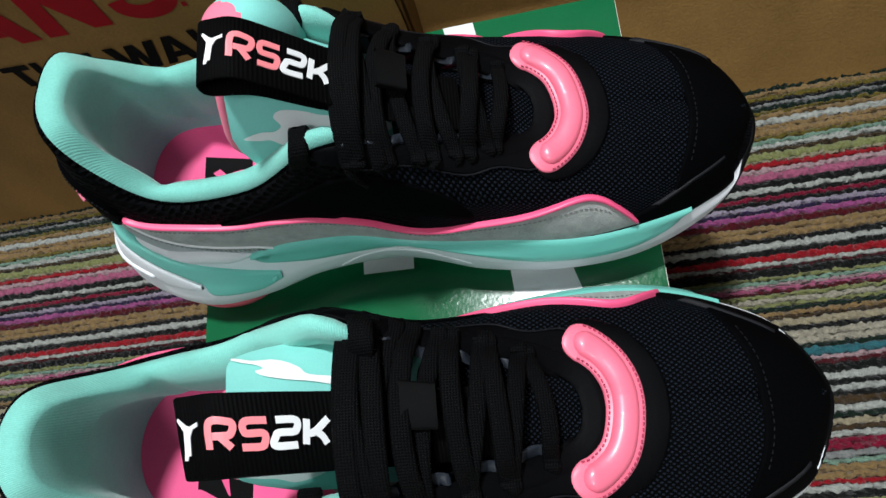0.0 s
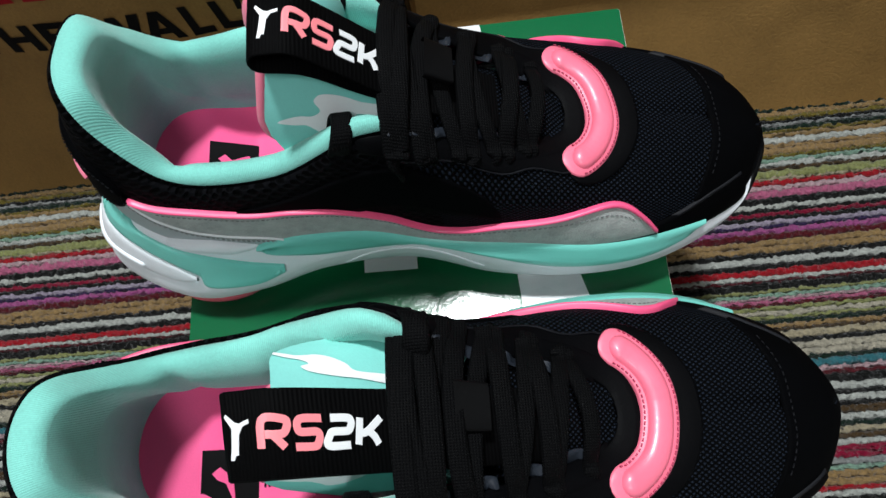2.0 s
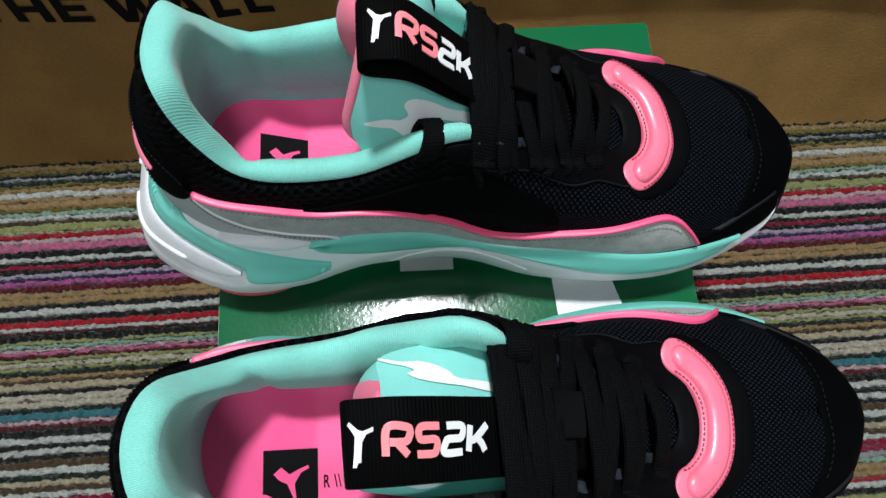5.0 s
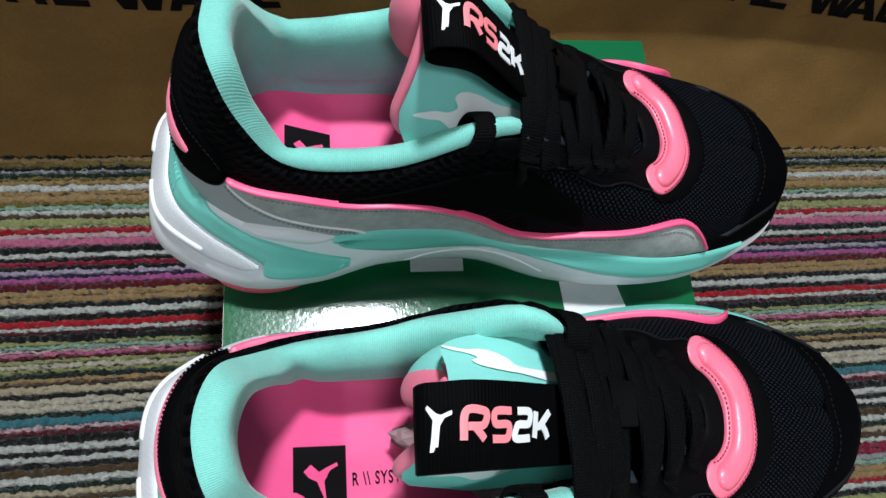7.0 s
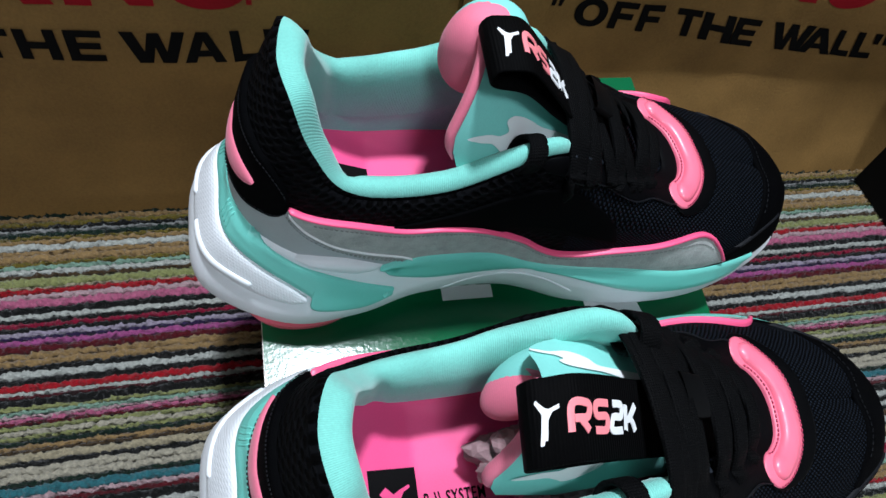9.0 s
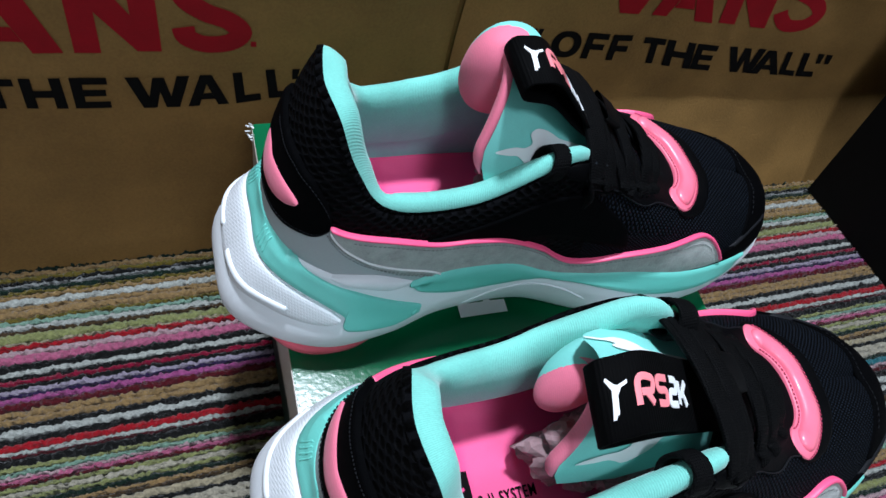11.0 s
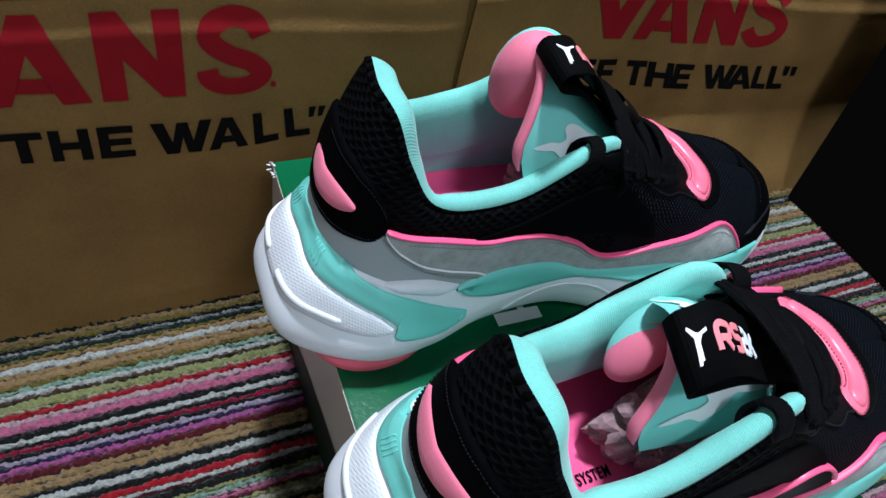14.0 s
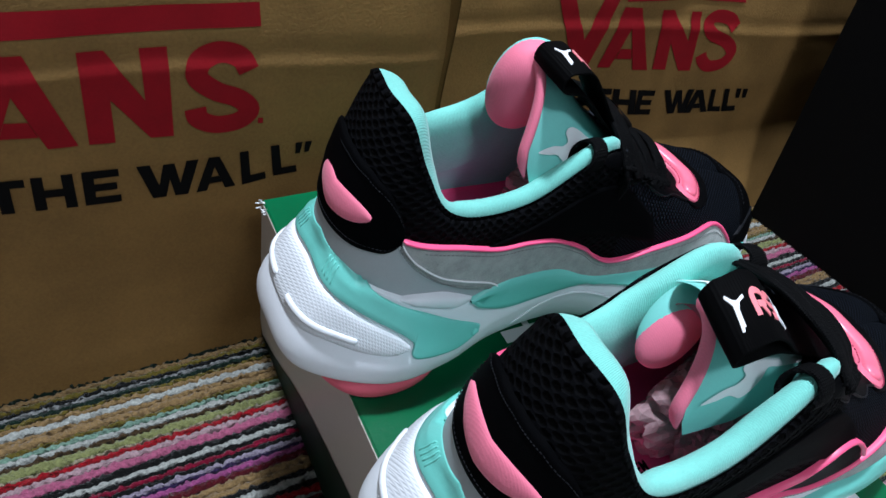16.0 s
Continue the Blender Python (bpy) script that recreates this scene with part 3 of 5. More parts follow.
edge_l = dense([(0.027, 0.146), (0.036, 0.09), (0.047, 0.03), (0.0515, -0.014), (0.052, -0.05), (0.046, -0.10), (0.036, -0.15), (0.030, -0.204)])
edge_r = dense([(0.045, 0.146), (0.054, 0.09), (0.072, 0.03), (0.084, -0.016), (0.093, -0.05), (0.100, -0.10), (0.104, -0.15), (0.106, -0.204)])
part("white_stripe", grid([[top(*a, 0.0003), top(*b, 0.0003)] for a, b in zip(edge_r, edge_l)]), "cardwhite", shoebox, "white printed stripe", smooth=False)
part("white_mark", poly([(-0.028, 0.0005), (0.0, 0.0), (0.0, 0.0075), (-0.0085, 0.008), (-0.0085, 0.011), (-0.0125, 0.011), (-0.0125, 0.008), (-0.028, 0.0085)], top, 0.0003), "cardwhite", shoebox, "plain white printed mark", smooth=False)
side = lambda y, z, h: (bx0 - h, y, z)
hi = dense([(0.1455, 0.004), (0.108, 0.018), (0.067, 0.040), (0.028, 0.053), (-0.015, 0.063), (-0.07, 0.072), (-0.13, 0.078), (-0.204, 0.082)])
lo = dense([(0.1455, 0.0035), (0.108, 0.0035), (0.067, 0.0035), (0.028, 0.0035), (0.004, 0.0035), (-0.05, 0.016), (-0.11, 0.026), (-0.204, 0.034)])
part("printed_band", grid([[side(*b, 0.0004), side(*a, 0.0004)] for a, b in zip(hi, lo)]), "darkgreen", shoebox, "dark green printed band", smooth=False)
rng = np.random.default_rng(5)
fray = []
for k in range(9):
    p = np.array((bx0 - 0.001 + rng.uniform(-0.001, 0.003), by1 - rng.uniform(0.0, 0.010), LID - rng.uniform(0.0, 0.004)))
    d = rng.uniform(-0.003, 0.001, 3) + np.array((-0.002, 0.002, 0.001))
    fray.append(tube([p, p + d * 0.6, p + d], [0.0009, 0.0007, 0.0003], [0.0004, 0.0003, 0.0002], 6))
part("torn_corner", join(*fray), "cardwhite", shoebox, "frayed white paper corner")

# ---- sneakers ----
from mathutils.bvhtree import BVHTree

# Outlines from heel to toe along one side; x, half-width of the inner side, half-width of the outer side.
SX = np.array([-0.1630, -0.1565, -0.118, -0.080, -0.045, 0.000, 0.040, 0.080, 0.115, 0.145, 0.162, 0.1735])
SM = np.array([0, 0.030, 0.050, 0.049, 0.041, 0.040, 0.050, 0.0545, 0.0520, 0.0410, 0.0270, 0])
SL = np.array([0, 0.030, 0.050, 0.052, 0.051, 0.052, 0.057, 0.0585, 0.0545, 0.043, 0.0290, 0])
BX = np.array([-0.138, -0.132, -0.110, -0.080, -0.045, 0.000, 0.040, 0.080, 0.115, 0.145, 0.162, 0.1730])
BM = np.array([0, 0.021, 0.035, 0.038, 0.037, 0.038, 0.0445, 0.0500, 0.0475, 0.0365, 0.0235, 0])
BL = np.array([0, 0.021, 0.035, 0.040, 0.041, 0.044, 0.0500, 0.0535, 0.0500, 0.0390, 0.0265, 0])
BZ = np.array([0.074, 0.070, 0.061, 0.052, 0.047, 0.043, 0.040, 0.037, 0.033, 0.030, 0.029, 0.030])
TX = np.array([-0.1145, -0.1105, -0.1030, -0.086, -0.045, -0.004, 0.022, 0.048, 0.067, 0.082, 0.118, 0.150])
TM = np.array([0, 0.0165, 0.0250, 0.0290, 0.0292, 0.0280, 0.0230, 0.0185, 0.012, 0, 0, 0])
TL = np.array([0, 0.0180, 0.0275, 0.0355, 0.0370, 0.0310, 0.0240, 0.0185, 0.012, 0, 0, 0])
TZ = np.array([0.1400, 0.1360, 0.1170, 0.0965, 0.0950, 0.1165, 0.102, 0.085, 0.0730, 0.0690, 0.0625, 0.0505])
LINEAR = np.array([0.65, 0.65, 0.55, -0.15, -0.35, 0.1, 0.30, 0.28, 0.10, 0.0, 0.0, 0.0])


def loop(x, m, l, z):
    """Control points once round: heel, inner side, toe, outer side."""
    a = np.stack([x, -np.asarray(m), z], axis=1)
    b = np.stack([x, np.asarray(l), z], axis=1)
    return np.concatenate([a, b[-2:0:-1]])


def at(x, table):
    xs, ys = zip(*table)
    return np.interp(x, xs, ys)


def sole_ring(hind, fore, heel, toe, z):
    """One ring of the sole: widths scaled at the heel and forwards, drawn in at heel and toe."""
    x = SX.copy()
    x[0] += heel
    x[1] += heel * 0.85
    x[2] += heel * 0.4
    x[-1] -= toe
    x[-2] -= toe * 0.8
    mul = np.array([hind, hind, hind, hind * 0.6 + fore * 0.4, hind * 0.2 + fore * 0.8] + [fore] * 7)
    return loop(x, SM * mul, SL * mul, z)


ground = at(SX, [(-0.16, 0.015), (-0.13, 0.013), (-0.08, 0.011), (-0.04, 0.012), (-0.01, 0.014), (0.02, 0.008), (0.05, 0.001), (0.10, 0.0005), (0.135, 0.006), (0.165, 0.017), (0.176, 0.023)])
belly = at(SX, [(-0.16, 0.023), (-0.12, 0.020), (-0.08, 0.022), (-0.04, 0.028), (0.0, 0.031), (0.05, 0.022), (0.10, 0.018), (0.15, 0.023), (0.176, 0.030)])
mix_z = lambda f: belly * (1 - f) + BZ * f
RINGS = [sole_ring(0.80, 0.84, 0.034, 0.02, ground + 0.0004), sole_ring(0.90, 0.93, 0.020, 0.008, ground), sole_ring(0.98, 0.99, 0.006, 0.001, ground * 0.5 + belly * 0.5),
         sole_ring(1.0, 1.0, 0.001, 0.0, belly), sole_ring(0.985, 1.0, 0.003, 0.0, mix_z(0.2)),
         sole_ring(0.91, 0.985, 0.0090, 0.001, mix_z(0.42)), sole_ring(0.84, 0.955, 0.0180, 0.002, mix_z(0.7)), sole_ring(0.79, 0.93, 0.026, 0.003, mix_z(0.92)), sole_ring(0.76, 0.90, 0.0285, 0.004, BZ), sole_ring(0.66, 0.86, 0.038, 0.010, BZ + 0.0005)]
SEG = 8


def sole_surface():
    ctrl = spline(np.stack(RINGS), 3)
    return np.stack([spline(r, SEG, closed=True) for r in ctrl], axis=1)


def top_ring():
    """The upper edge all round; forwards of the throat both halves meet on the middle line."""
    t = spline(loop(TX, TM, TL, TZ), SEG, closed=True)
    half_ = 11 * SEG
    t[:half_ + 1, 1] = np.minimum(t[:half_ + 1, 1], 0)
    t[half_:, 1] = np.maximum(t[half_:, 1], 0)
    return t


def upper_surface(nv=28):
    b = spline(loop(BX, BM, BL, BZ - np.interp(BX, [-0.08, -0.02], [0.008, 0.003])), SEG, closed=True)
    t = top_ring()
    c = spline(np.concatenate([LINEAR, LINEAR[-2:0:-1]])[:, None], SEG, closed=True)[:, 0]
    out = []
    for v in np.linspace(0, 1, nv):
        f = v * math.pi / 2
        h = (1 - c) * (1 - math.cos(f)) + c * v
        w = (1 - c) * math.sin(f) + c * v
        # the quarters swell a little between sole and collar
        p = np.stack([b[:, 0] + (t[:, 0] - b[:, 0]) * h, b[:, 1] + (t[:, 1] - b[:, 1]) * h, b[:, 2] + (t[:, 2] - b[:, 2]) * w], axis=1)
        out.append(p)
    return np.stack(out, axis=1)


SOLE, UPPER = sole_surface(), upper_surface()
NU = len(UPPER)
TREE_U = BVHTree.FromPolygons([tuple(p) for p in grid(UPPER, cu=True)[0]], grid(UPPER, cu=True)[1])
both = join(grid(SOLE, cu=True), grid(UPPER, cu=True))
TREE = BVHTree.FromPolygons([tuple(p) for p in both[0]], both[1])
HEEL, RAD, TALL = -0.105, 0.045, 1.045


def welded(d, dist=0.0004):
    bm = bmesh.new()
    bv = [bm.verts.new(p) for p in d[0]]
    for f in d[1]:
        bm.faces.new([bv[i] for i in f])
    bmesh.ops.remove_doubles(bm, verts=bm.verts[:], dist=dist)
    bm.verts.index_update()
    out = [tuple(v.co) for v in bm.verts], [tuple(v.index for v in f.verts) for f in bm.faces]
    bm.free()
    return out


def on_side(q, z, h, tree=TREE, s=-1, level=False):
    """The place h above the flank at length q and height z; past the heel q runs round it. s: -1 the inner side, 1 the outer."""
    if q >= HEEL:
        o, d = Vector((q, 0.2 * s, z)), Vector((0, -s, 0))
    else:
        a = (HEEL - q) / RAD
        out = Vector((-math.sin(a), s * math.cos(a), 0))
        o, d = Vector((HEEL, 0, z)) + out * 0.2, -out
    hit, nor, _, _ = tree.ray_cast(o, d)
    if hit is None:
        hit, nor = o + d * 0.2, -d
    if nor.dot(d) > 0:
        nor = -nor
    return np.array(hit + (-d if level else nor) * h)


def height_at(x, y):
    # the two halves meet softly on the middle line
    w_ = max(0.0, 1 - abs(y) / 0.014)
    if w_ == 0:
        return ridge_at(x, y)
    return ridge_at(x, y) * (1 - w_) + w_ * sum(ridge_at(x, y + d) for d in (-0.007, -0.0035, 0.0, 0.0035, 0.007)) / 5


def ridge_at(x, y):
    for dy in (0.0, 0.0004, -0.0004, 0.003, -0.003):
        hit = TREE_U.ray_cast(Vector((x, y + dy, 0.4)), Vector((0, 0, -1)))[0]
        if hit is not None:
            return hit.z
    return 0.066


def on_top(x, y, h):
    """The place h above the forefoot at x, y."""
    e = 0.003
    n = Vector((height_at(x - e, y) - height_at(x + e, y), height_at(x, y - e) - height_at(x, y + e), 2 * e))
    n.x, n.y = max(-0.005, min(0.005, n.x)), max(-0.008, min(0.008, n.y))
    return np.array((x, y, height_at(x, y))) + np.array(n.normalized()) * h


ROUND = [(-1, -0.6), (-1, 0.25), (-0.88, 0.7), (-0.6, 0.93), (-0.2, 1), (0.2, 1), (0.6, 0.93), (0.88, 0.7), (1, 0.25), (1, -0.6)]
FLAT = [(-1, -0.8), (-1, 0.8), (-0.9, 1), (-0.45, 1), (0, 1), (0.45, 1), (0.9, 1), (1, 0.8), (1, -0.8)]


def strip(path, hw, chart, height, profile=ROUND, ends=True):
    """A raised band along a path of the chart, with round ends."""
    path = np.asarray(path, dtype=float)
    d = np.gradient(path, axis=0)
    d /= np.linalg.norm(d, axis=1)[:, None] + 1e-12
    nrm = np.stack([-d[:, 1], d[:, 0]], axis=1)
    hw = np.broadcast_to(hw, len(path)).copy()
    s = np.concatenate([[0], np.cumsum(np.linalg.norm(np.diff(path, axis=0), axis=1))])
    k = np.ones(len(path))
    if ends:
        for dist in (s, s[-1] - s):
            k *= np.sqrt(np.clip(1 - np.clip(1 - dist / hw, 0, 1) ** 2, 0.02, 1))
    P = [[chart(*(p + q * (w * e * t)), height * f * (0.35 + 0.65 * e if f > 0 else 1)) for t, f in profile] for p, q, w, e in zip(path, nrm, hw, k)]
    return grid(P)


def between(lo, hi, chart, height, n=10, profile=FLAT):
    """A raised panel between two curves of the chart."""
    P = []
    for a, b in zip(np.asarray(lo, dtype=float), np.asarray(hi, dtype=float)):
        P.append([chart(*(a * (1 - t) / 2 + b * (1 + t) / 2), height * f) for t, f in profile])
    return grid(P)


def panel(u0, u1, v0, v1, height, nv=10, surface=None):
    """A raised panel on the upper, or on the sole, between two heights, which may vary round it."""
    S_ = UPPER if surface is None else surface
    n = int(u1 - u0) * 1 + 1
    P = []
    for k in range(n):
        u = int(u0 + k) % NU
        a = v0(k / (n - 1)) if callable(v0) else v0
        b = v1(k / (n - 1)) if callable(v1) else v1
        row = []
        for j in range(nv + 2):
            t = min(max((j - 1) / (nv - 1), 0), 1)
            w = (a + (b - a) * t) * (S_.shape[1] - 1)
            i = min(int(w), S_.shape[1] - 2)
            p = S_[u, i] * (1 - w + i) + S_[u, i + 1] * (w - i)
            du, dv = S_[(u + 1) % NU, i] - S_[u - 1, i], S_[u, i + 1] - S_[u, i]
            nr = np.cross(du, dv)
            nr /= np.linalg.norm(nr) + 1e-12
            e = -0.0006 if j in (0, nv + 1) or k in (0, n - 1) else height
            row.append(p + nr * e)
        P.append(row)
    return grid(P)


def resample(pts, n):
    p = spline(pts, 12)
    s = np.concatenate([[0], np.cumsum(np.linalg.norm(np.diff(p, axis=0), axis=1))])
    return np.stack([np.interp(np.linspace(0, s[-1], n), s, p[:, k]) for k in range(p.shape[1])], axis=1)


def stitches(path, chart, h, step=0.0022, r=0.00022):
    """A row of short thread stitches along a path of the chart."""
    path = np.asarray(path, dtype=float)
    s = np.concatenate([[0], np.cumsum(np.linalg.norm(np.diff(path, axis=0), axis=1))])
    out = []
    for a in np.arange(0, s[-1] - step, step):
        q = [[np.interp(a + step * f, s, path[:, k]) for k in range(2)] for f in (0.1, 0.4, 0.7)]
        out.append(tube([chart(*c, h) for c in q], r, r, 4))
    return join(*out)


def fitted(verts):
    """The last's own proportions: a little taller, and shorter behind the instep."""
    v = np.asarray(verts, dtype=float) * (1, 1, TALL)
    v[:, 0] = np.where(v[:, 0] < 0, 0.94 * v[:, 0], v[:, 0])
    return v


def sneaker(at_, flip, tongue_line, tag_line, tag_y, tag_lift, label):
    shoe = thing("sneaker", at_, label, "sneaker", "pair of sneakers")
    SPREAD = ("quarter", "collar", "collar_edge", "lining", "lace_loop", "saddle_overlay", "eyestay", "heel_tab", "vamp")

    def P(name, data, mat, parent=shoe, lab="", smooth=True, cloth=None):
        if flip and name in SPREAD:
            # the collar of this shoe is worn wider on its inner side
            v = np.array(data[0], dtype=float)
            w_ = np.clip((v[:, 2] - 0.078) / 0.022, 0, 1) * np.clip((-v[:, 1] - 0.004) / 0.016, 0, 1)
            w_ *= np.interp(v[:, 0], [-0.100, -0.075, -0.045, -0.010, 0.022], [0, 0.55, 1, 0.85, 0])
            v[:, 1] -= 0.0085 * w_
            v[:, 2] += 0.0045 * w_
            data = (v, data[1])
        elif name in SPREAD:
            # the collar of this shoe stands higher on its outer side and at the heel
            v = np.array(data[0], dtype=float)
            up_ = np.clip((v[:, 2] - 0.078) / 0.022, 0, 1)
            w_ = up_ * np.clip((v[:, 1] - 0.004) / 0.014, 0, 1) * np.interp(v[:, 0], [-0.112, -0.100, -0.086, -0.060, -0.020, 0.012], [0.8, 0.7, 0.25, 0.8, 1.0, 0])
            back_ = np.clip((-0.084 - v[:, 0]) / 0.012, 0, 1)
            v[:, 1] += (0.0025 + 0.0025 * back_) * w_
            v[:, 2] += 0.0080 * w_ * (1 - 0.75 * back_)
            data = (v, data[1])
        return part(name, (fitted(data[0]), data[1]), mat, parent, lab, smooth, flip, unrolled=cloth)

    def round_heel(p):
        s_ = math.copysign(1, p[1])
        q_ = p[0] if p[0] >= -0.062 else -0.062 - math.atan2(-0.062 - p[0], abs(p[1])) * 0.050
        return (s_ * (q_ + 0.062 + 0.025 * math.pi), p[2])

    nf = 1 if not flip else -1

    # sole
    sole_v, sole_f = grid(SOLE, cu=True)
    w = SOLE.shape[1]
    sole_f = sole_f + [tuple(i * w for i in range(NU))[::-1]]
    midsole = P("midsole", (sole_v, sole_f), "white", shoe, "chunky white moulded midsole")
    hx = resample([(-0.050, -0.028), (-0.075, -0.0440), (-0.103, -0.0440), (-0.120, -0.029), (-0.126, 0), (-0.120, 0.029), (-0.103, 0.0440), (-0.075, 0.0445), (-0.050, 0.030)], 60)
    lay = lambda k, z, f: np.array([(-0.108 + (x + 0.09) * k, y * k, z + f * max(0, (x + 0.085) / 0.03) ** 1.5) for x, y in hx])
    oR = np.stack([lay(0.93, 0.0, 0.003), lay(1.03, 0.0015, 0.003), lay(1.075, 0.005, 0.003), lay(1.085, 0.0115, 0.002), lay(0.97, 0.0165, 0.0)], axis=1)
    ov, of = grid(oR, cu=True)
    P("outsole", (ov, of + [tuple(i * 5 for i in range(60))[::-1]]), "pinksole", shoe, "coral pink rubber heel outsole")
    for s in (-1, 1):
        ch = lambda q, z, h, s=s: on_side(q, z, h, TREE, s)
        # mint pod along the middle and forefoot
        hi = resample([(-0.071, 0.0520), (-0.060, 0.0560), (-0.045, 0.0585), (-0.017, 0.0560), (0.008, 0.0450), (0.026, 0.0436), (0.060, 0.0445), (0.087, 0.0415), (0.114, 0.0395), (0.127, 0.0372), (0.138, 0.0338)], 90)
        lo = resample([(-0.071, 0.0505), (-0.063, 0.0440), (-0.045, 0.0370), (-0.020, 0.0365), (0.008, 0.0385), (0.030, 0.0370), (0.060, 0.0295), (0.080, 0.0268), (0.100, 0.0262), (0.115, 0.0270), (0.127, 0.0292), (0.138, 0.0325)], 90)
        if s > 0:
            hi[:, 1] = np.minimum(hi[:, 1], np.interp(hi[:, 0], [-0.02, 0.02, 0.06, 0.09, 0.12], [0.06, 0.0405, 0.0390, 0.0405, 0.05]))
        P("mint_pod", between(lo, hi, lambda q, z, h, s=s: on_side(q, z, h, TREE, s, level=q > 0.01), 0.0036, profile=ROUND), "tealrubber", midsole, "mint moulded pod")
        # mint heel sweep, one half on either side
        hi = resample([(-0.1757, 0.0775), (-0.1667, 0.0755), (-0.1507, 0.0735), (-0.1383, 0.0700), (-0.1272, 0.0655), (-0.1131, 0.0600), (-0.0994, 0.0550), (-0.0837, 0.0462), (-0.0700, 0.0390), (-0.0630, 0.0350)], 80)
        lo = resample([(-0.1757, 0.0640), (-0.166, 0.0637), (-0.1522, 0.0618), (-0.1403, 0.0585), (-0.1245, 0.0525), (-0.1129, 0.0472), (-0.1040, 0.0400), (-0.1045, 0.0330), (-0.0967, 0.0301), (-0.0788, 0.0282), (-0.0640, 0.0310)], 80)
        P("heel_sweep", between(lo, hi, ch, 0.0016), "tealrubber", midsole, "mint moulded heel sweep")
        P("sweep_eyelet", strip(resample([(-0.0690, 0.0315), (-0.0655, 0.0340)], 8), 0.0014, ch, 0.0028), "tealrubber", midsole)
        for q_r in (-0.1585, -0.1560, -0.1535, -0.1510):
            z_r = np.interp(q_r, lo[:, 0], lo[:, 1]), np.interp(q_r, hi[:, 0], hi[:, 1])
            P("sweep_rib", strip([(q_r, z_r[0] + (z_r[1] - z_r[0]) * k_) for k_ in np.linspace(0.12, 0.88, 9)], 0.0007, ch, 0.0020), "tealrubber", midsole)
        # white crosshatched pad below it with a rib
        hi = resample([(-0.1757, 0.0625), (-0.1522, 0.0604), (-0.1403, 0.0571), (-0.1245, 0.0510), (-0.1129, 0.0457), (-0.1060, 0.0395)], 50)
        lo = resample([(-0.1757, 0.0405), (-0.165, 0.0410), (-0.1467, 0.0412), (-0.1296, 0.0372), (-0.1145, 0.0350), (-0.1065, 0.0365)], 50)
        P("heel_pad", between(lo, hi, ch, 0.0020, profile=ROUND), "hatch", midsole, "white crosshatched heel pad")
        P("heel_ridge", strip(resample([(-0.1700, 0.0455), (-0.1562, 0.0460), (-0.1434, 0.0450), (-0.1312, 0.0424)], 30), 0.0017, ch, 0.0031), "white", midsole, "raised white ridge")
        # white lens and arch rib
        hi = resample([(-0.1165, 0.0613), (-0.104, 0.0632), (-0.0901, 0.0622), (-0.080, 0.0585), (-0.0690, 0.0530)], 30)
        lo = resample([(-0.1165, 0.0608), (-0.1081, 0.0596), (-0.0903, 0.0535), (-0.080, 0.0512), (-0.0690, 0.0505)], 30)
        P("white_pod", between(lo, hi, lambda q, z, h, s=s: on_side(q, z, h * (np.clip(min(q + 0.1165, -0.0688 - q) / 0.014, 0.0, 1) ** 0.5), TREE_U, s), 0.0052, profile=ROUND), "white", midsole)
        P("arch_rib", strip(resample([(-0.035, 0.020), (-0.02, 0.029), (0.0, 0.033), (0.02, 0.030), (0.035, 0.022)], 34), 0.0008, ch, 0.0007), "white", midsole)

    P("toe_bumper", panel(8.7 * SEG, 13.3 * SEG, 0.03, lambda t: 0.12 + 0.74 * math.sin(math.pi * t) ** 4, 0.0006, 16, SOLE), "rubber", midsole, "black rubber toe bumper")

    # upper
    lo_u, hi_u = int(5.6 * SEG), NU - int(5.6 * SEG)
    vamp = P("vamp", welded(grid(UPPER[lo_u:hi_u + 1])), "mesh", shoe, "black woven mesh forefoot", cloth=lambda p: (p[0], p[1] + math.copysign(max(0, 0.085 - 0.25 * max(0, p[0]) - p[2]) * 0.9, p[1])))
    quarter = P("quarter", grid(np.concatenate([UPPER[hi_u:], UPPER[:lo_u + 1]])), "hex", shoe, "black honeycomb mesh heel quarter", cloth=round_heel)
    # toe cap and side wings
    ys = np.linspace(-0.036, 0.037, 40)
    cap_lo = np.stack([0.1405 - 0.0055 * (ys / 0.026) ** 2, ys], axis=1)
    front_x = np.where(ys < 0, np.interp(-ys, BM[:6:-1], BX[:6:-1]), np.interp(ys, BL[:6:-1], BX[:6:-1])) - 0.0022
    P("toe_cap", between(cap_lo, np.stack([np.maximum(front_x, cap_lo[:, 0] + 0.002), ys], axis=1), on_top, 0.0010), "black", vamp, "smooth black toe cap")
    P("side_wing", panel(6.8 * SEG, 10.0 * SEG, 0.0, lambda t: 0.05 + 0.27 * math.sin(t * math.pi / 2) ** 0.8, 0.0015), "black", vamp)
    P("side_wing", panel(12.0 * SEG, 15.2 * SEG, 0.0, lambda t: 0.05 + 0.27 * math.cos(t * math.pi / 2) ** 0.8, 0.0015), "black", vamp)
    def scal(t):
        v_ = 0.76 + 0.035 * math.cos(t * 6 * math.pi) - 0.04 * t
        return v_ + (0.995 - v_) * min(1, max(0, (t - 0.72) / 0.28)) ** 2

    P("eyestay", panel(4.9 * SEG, 8.2 * SEG, scal, 1.0, 0.0012, 14), "leather", vamp, "scalloped black leather eyestay")
    P("eyestay", panel(13.8 * SEG, 17.1 * SEG, lambda t: scal(1 - t), 1.0, 0.0012, 14), "leather", vamp, "scalloped black leather eyestay")
    rise = lambda t: 0.05 + 0.27 * math.sin(t * math.pi / 2) ** 0.8
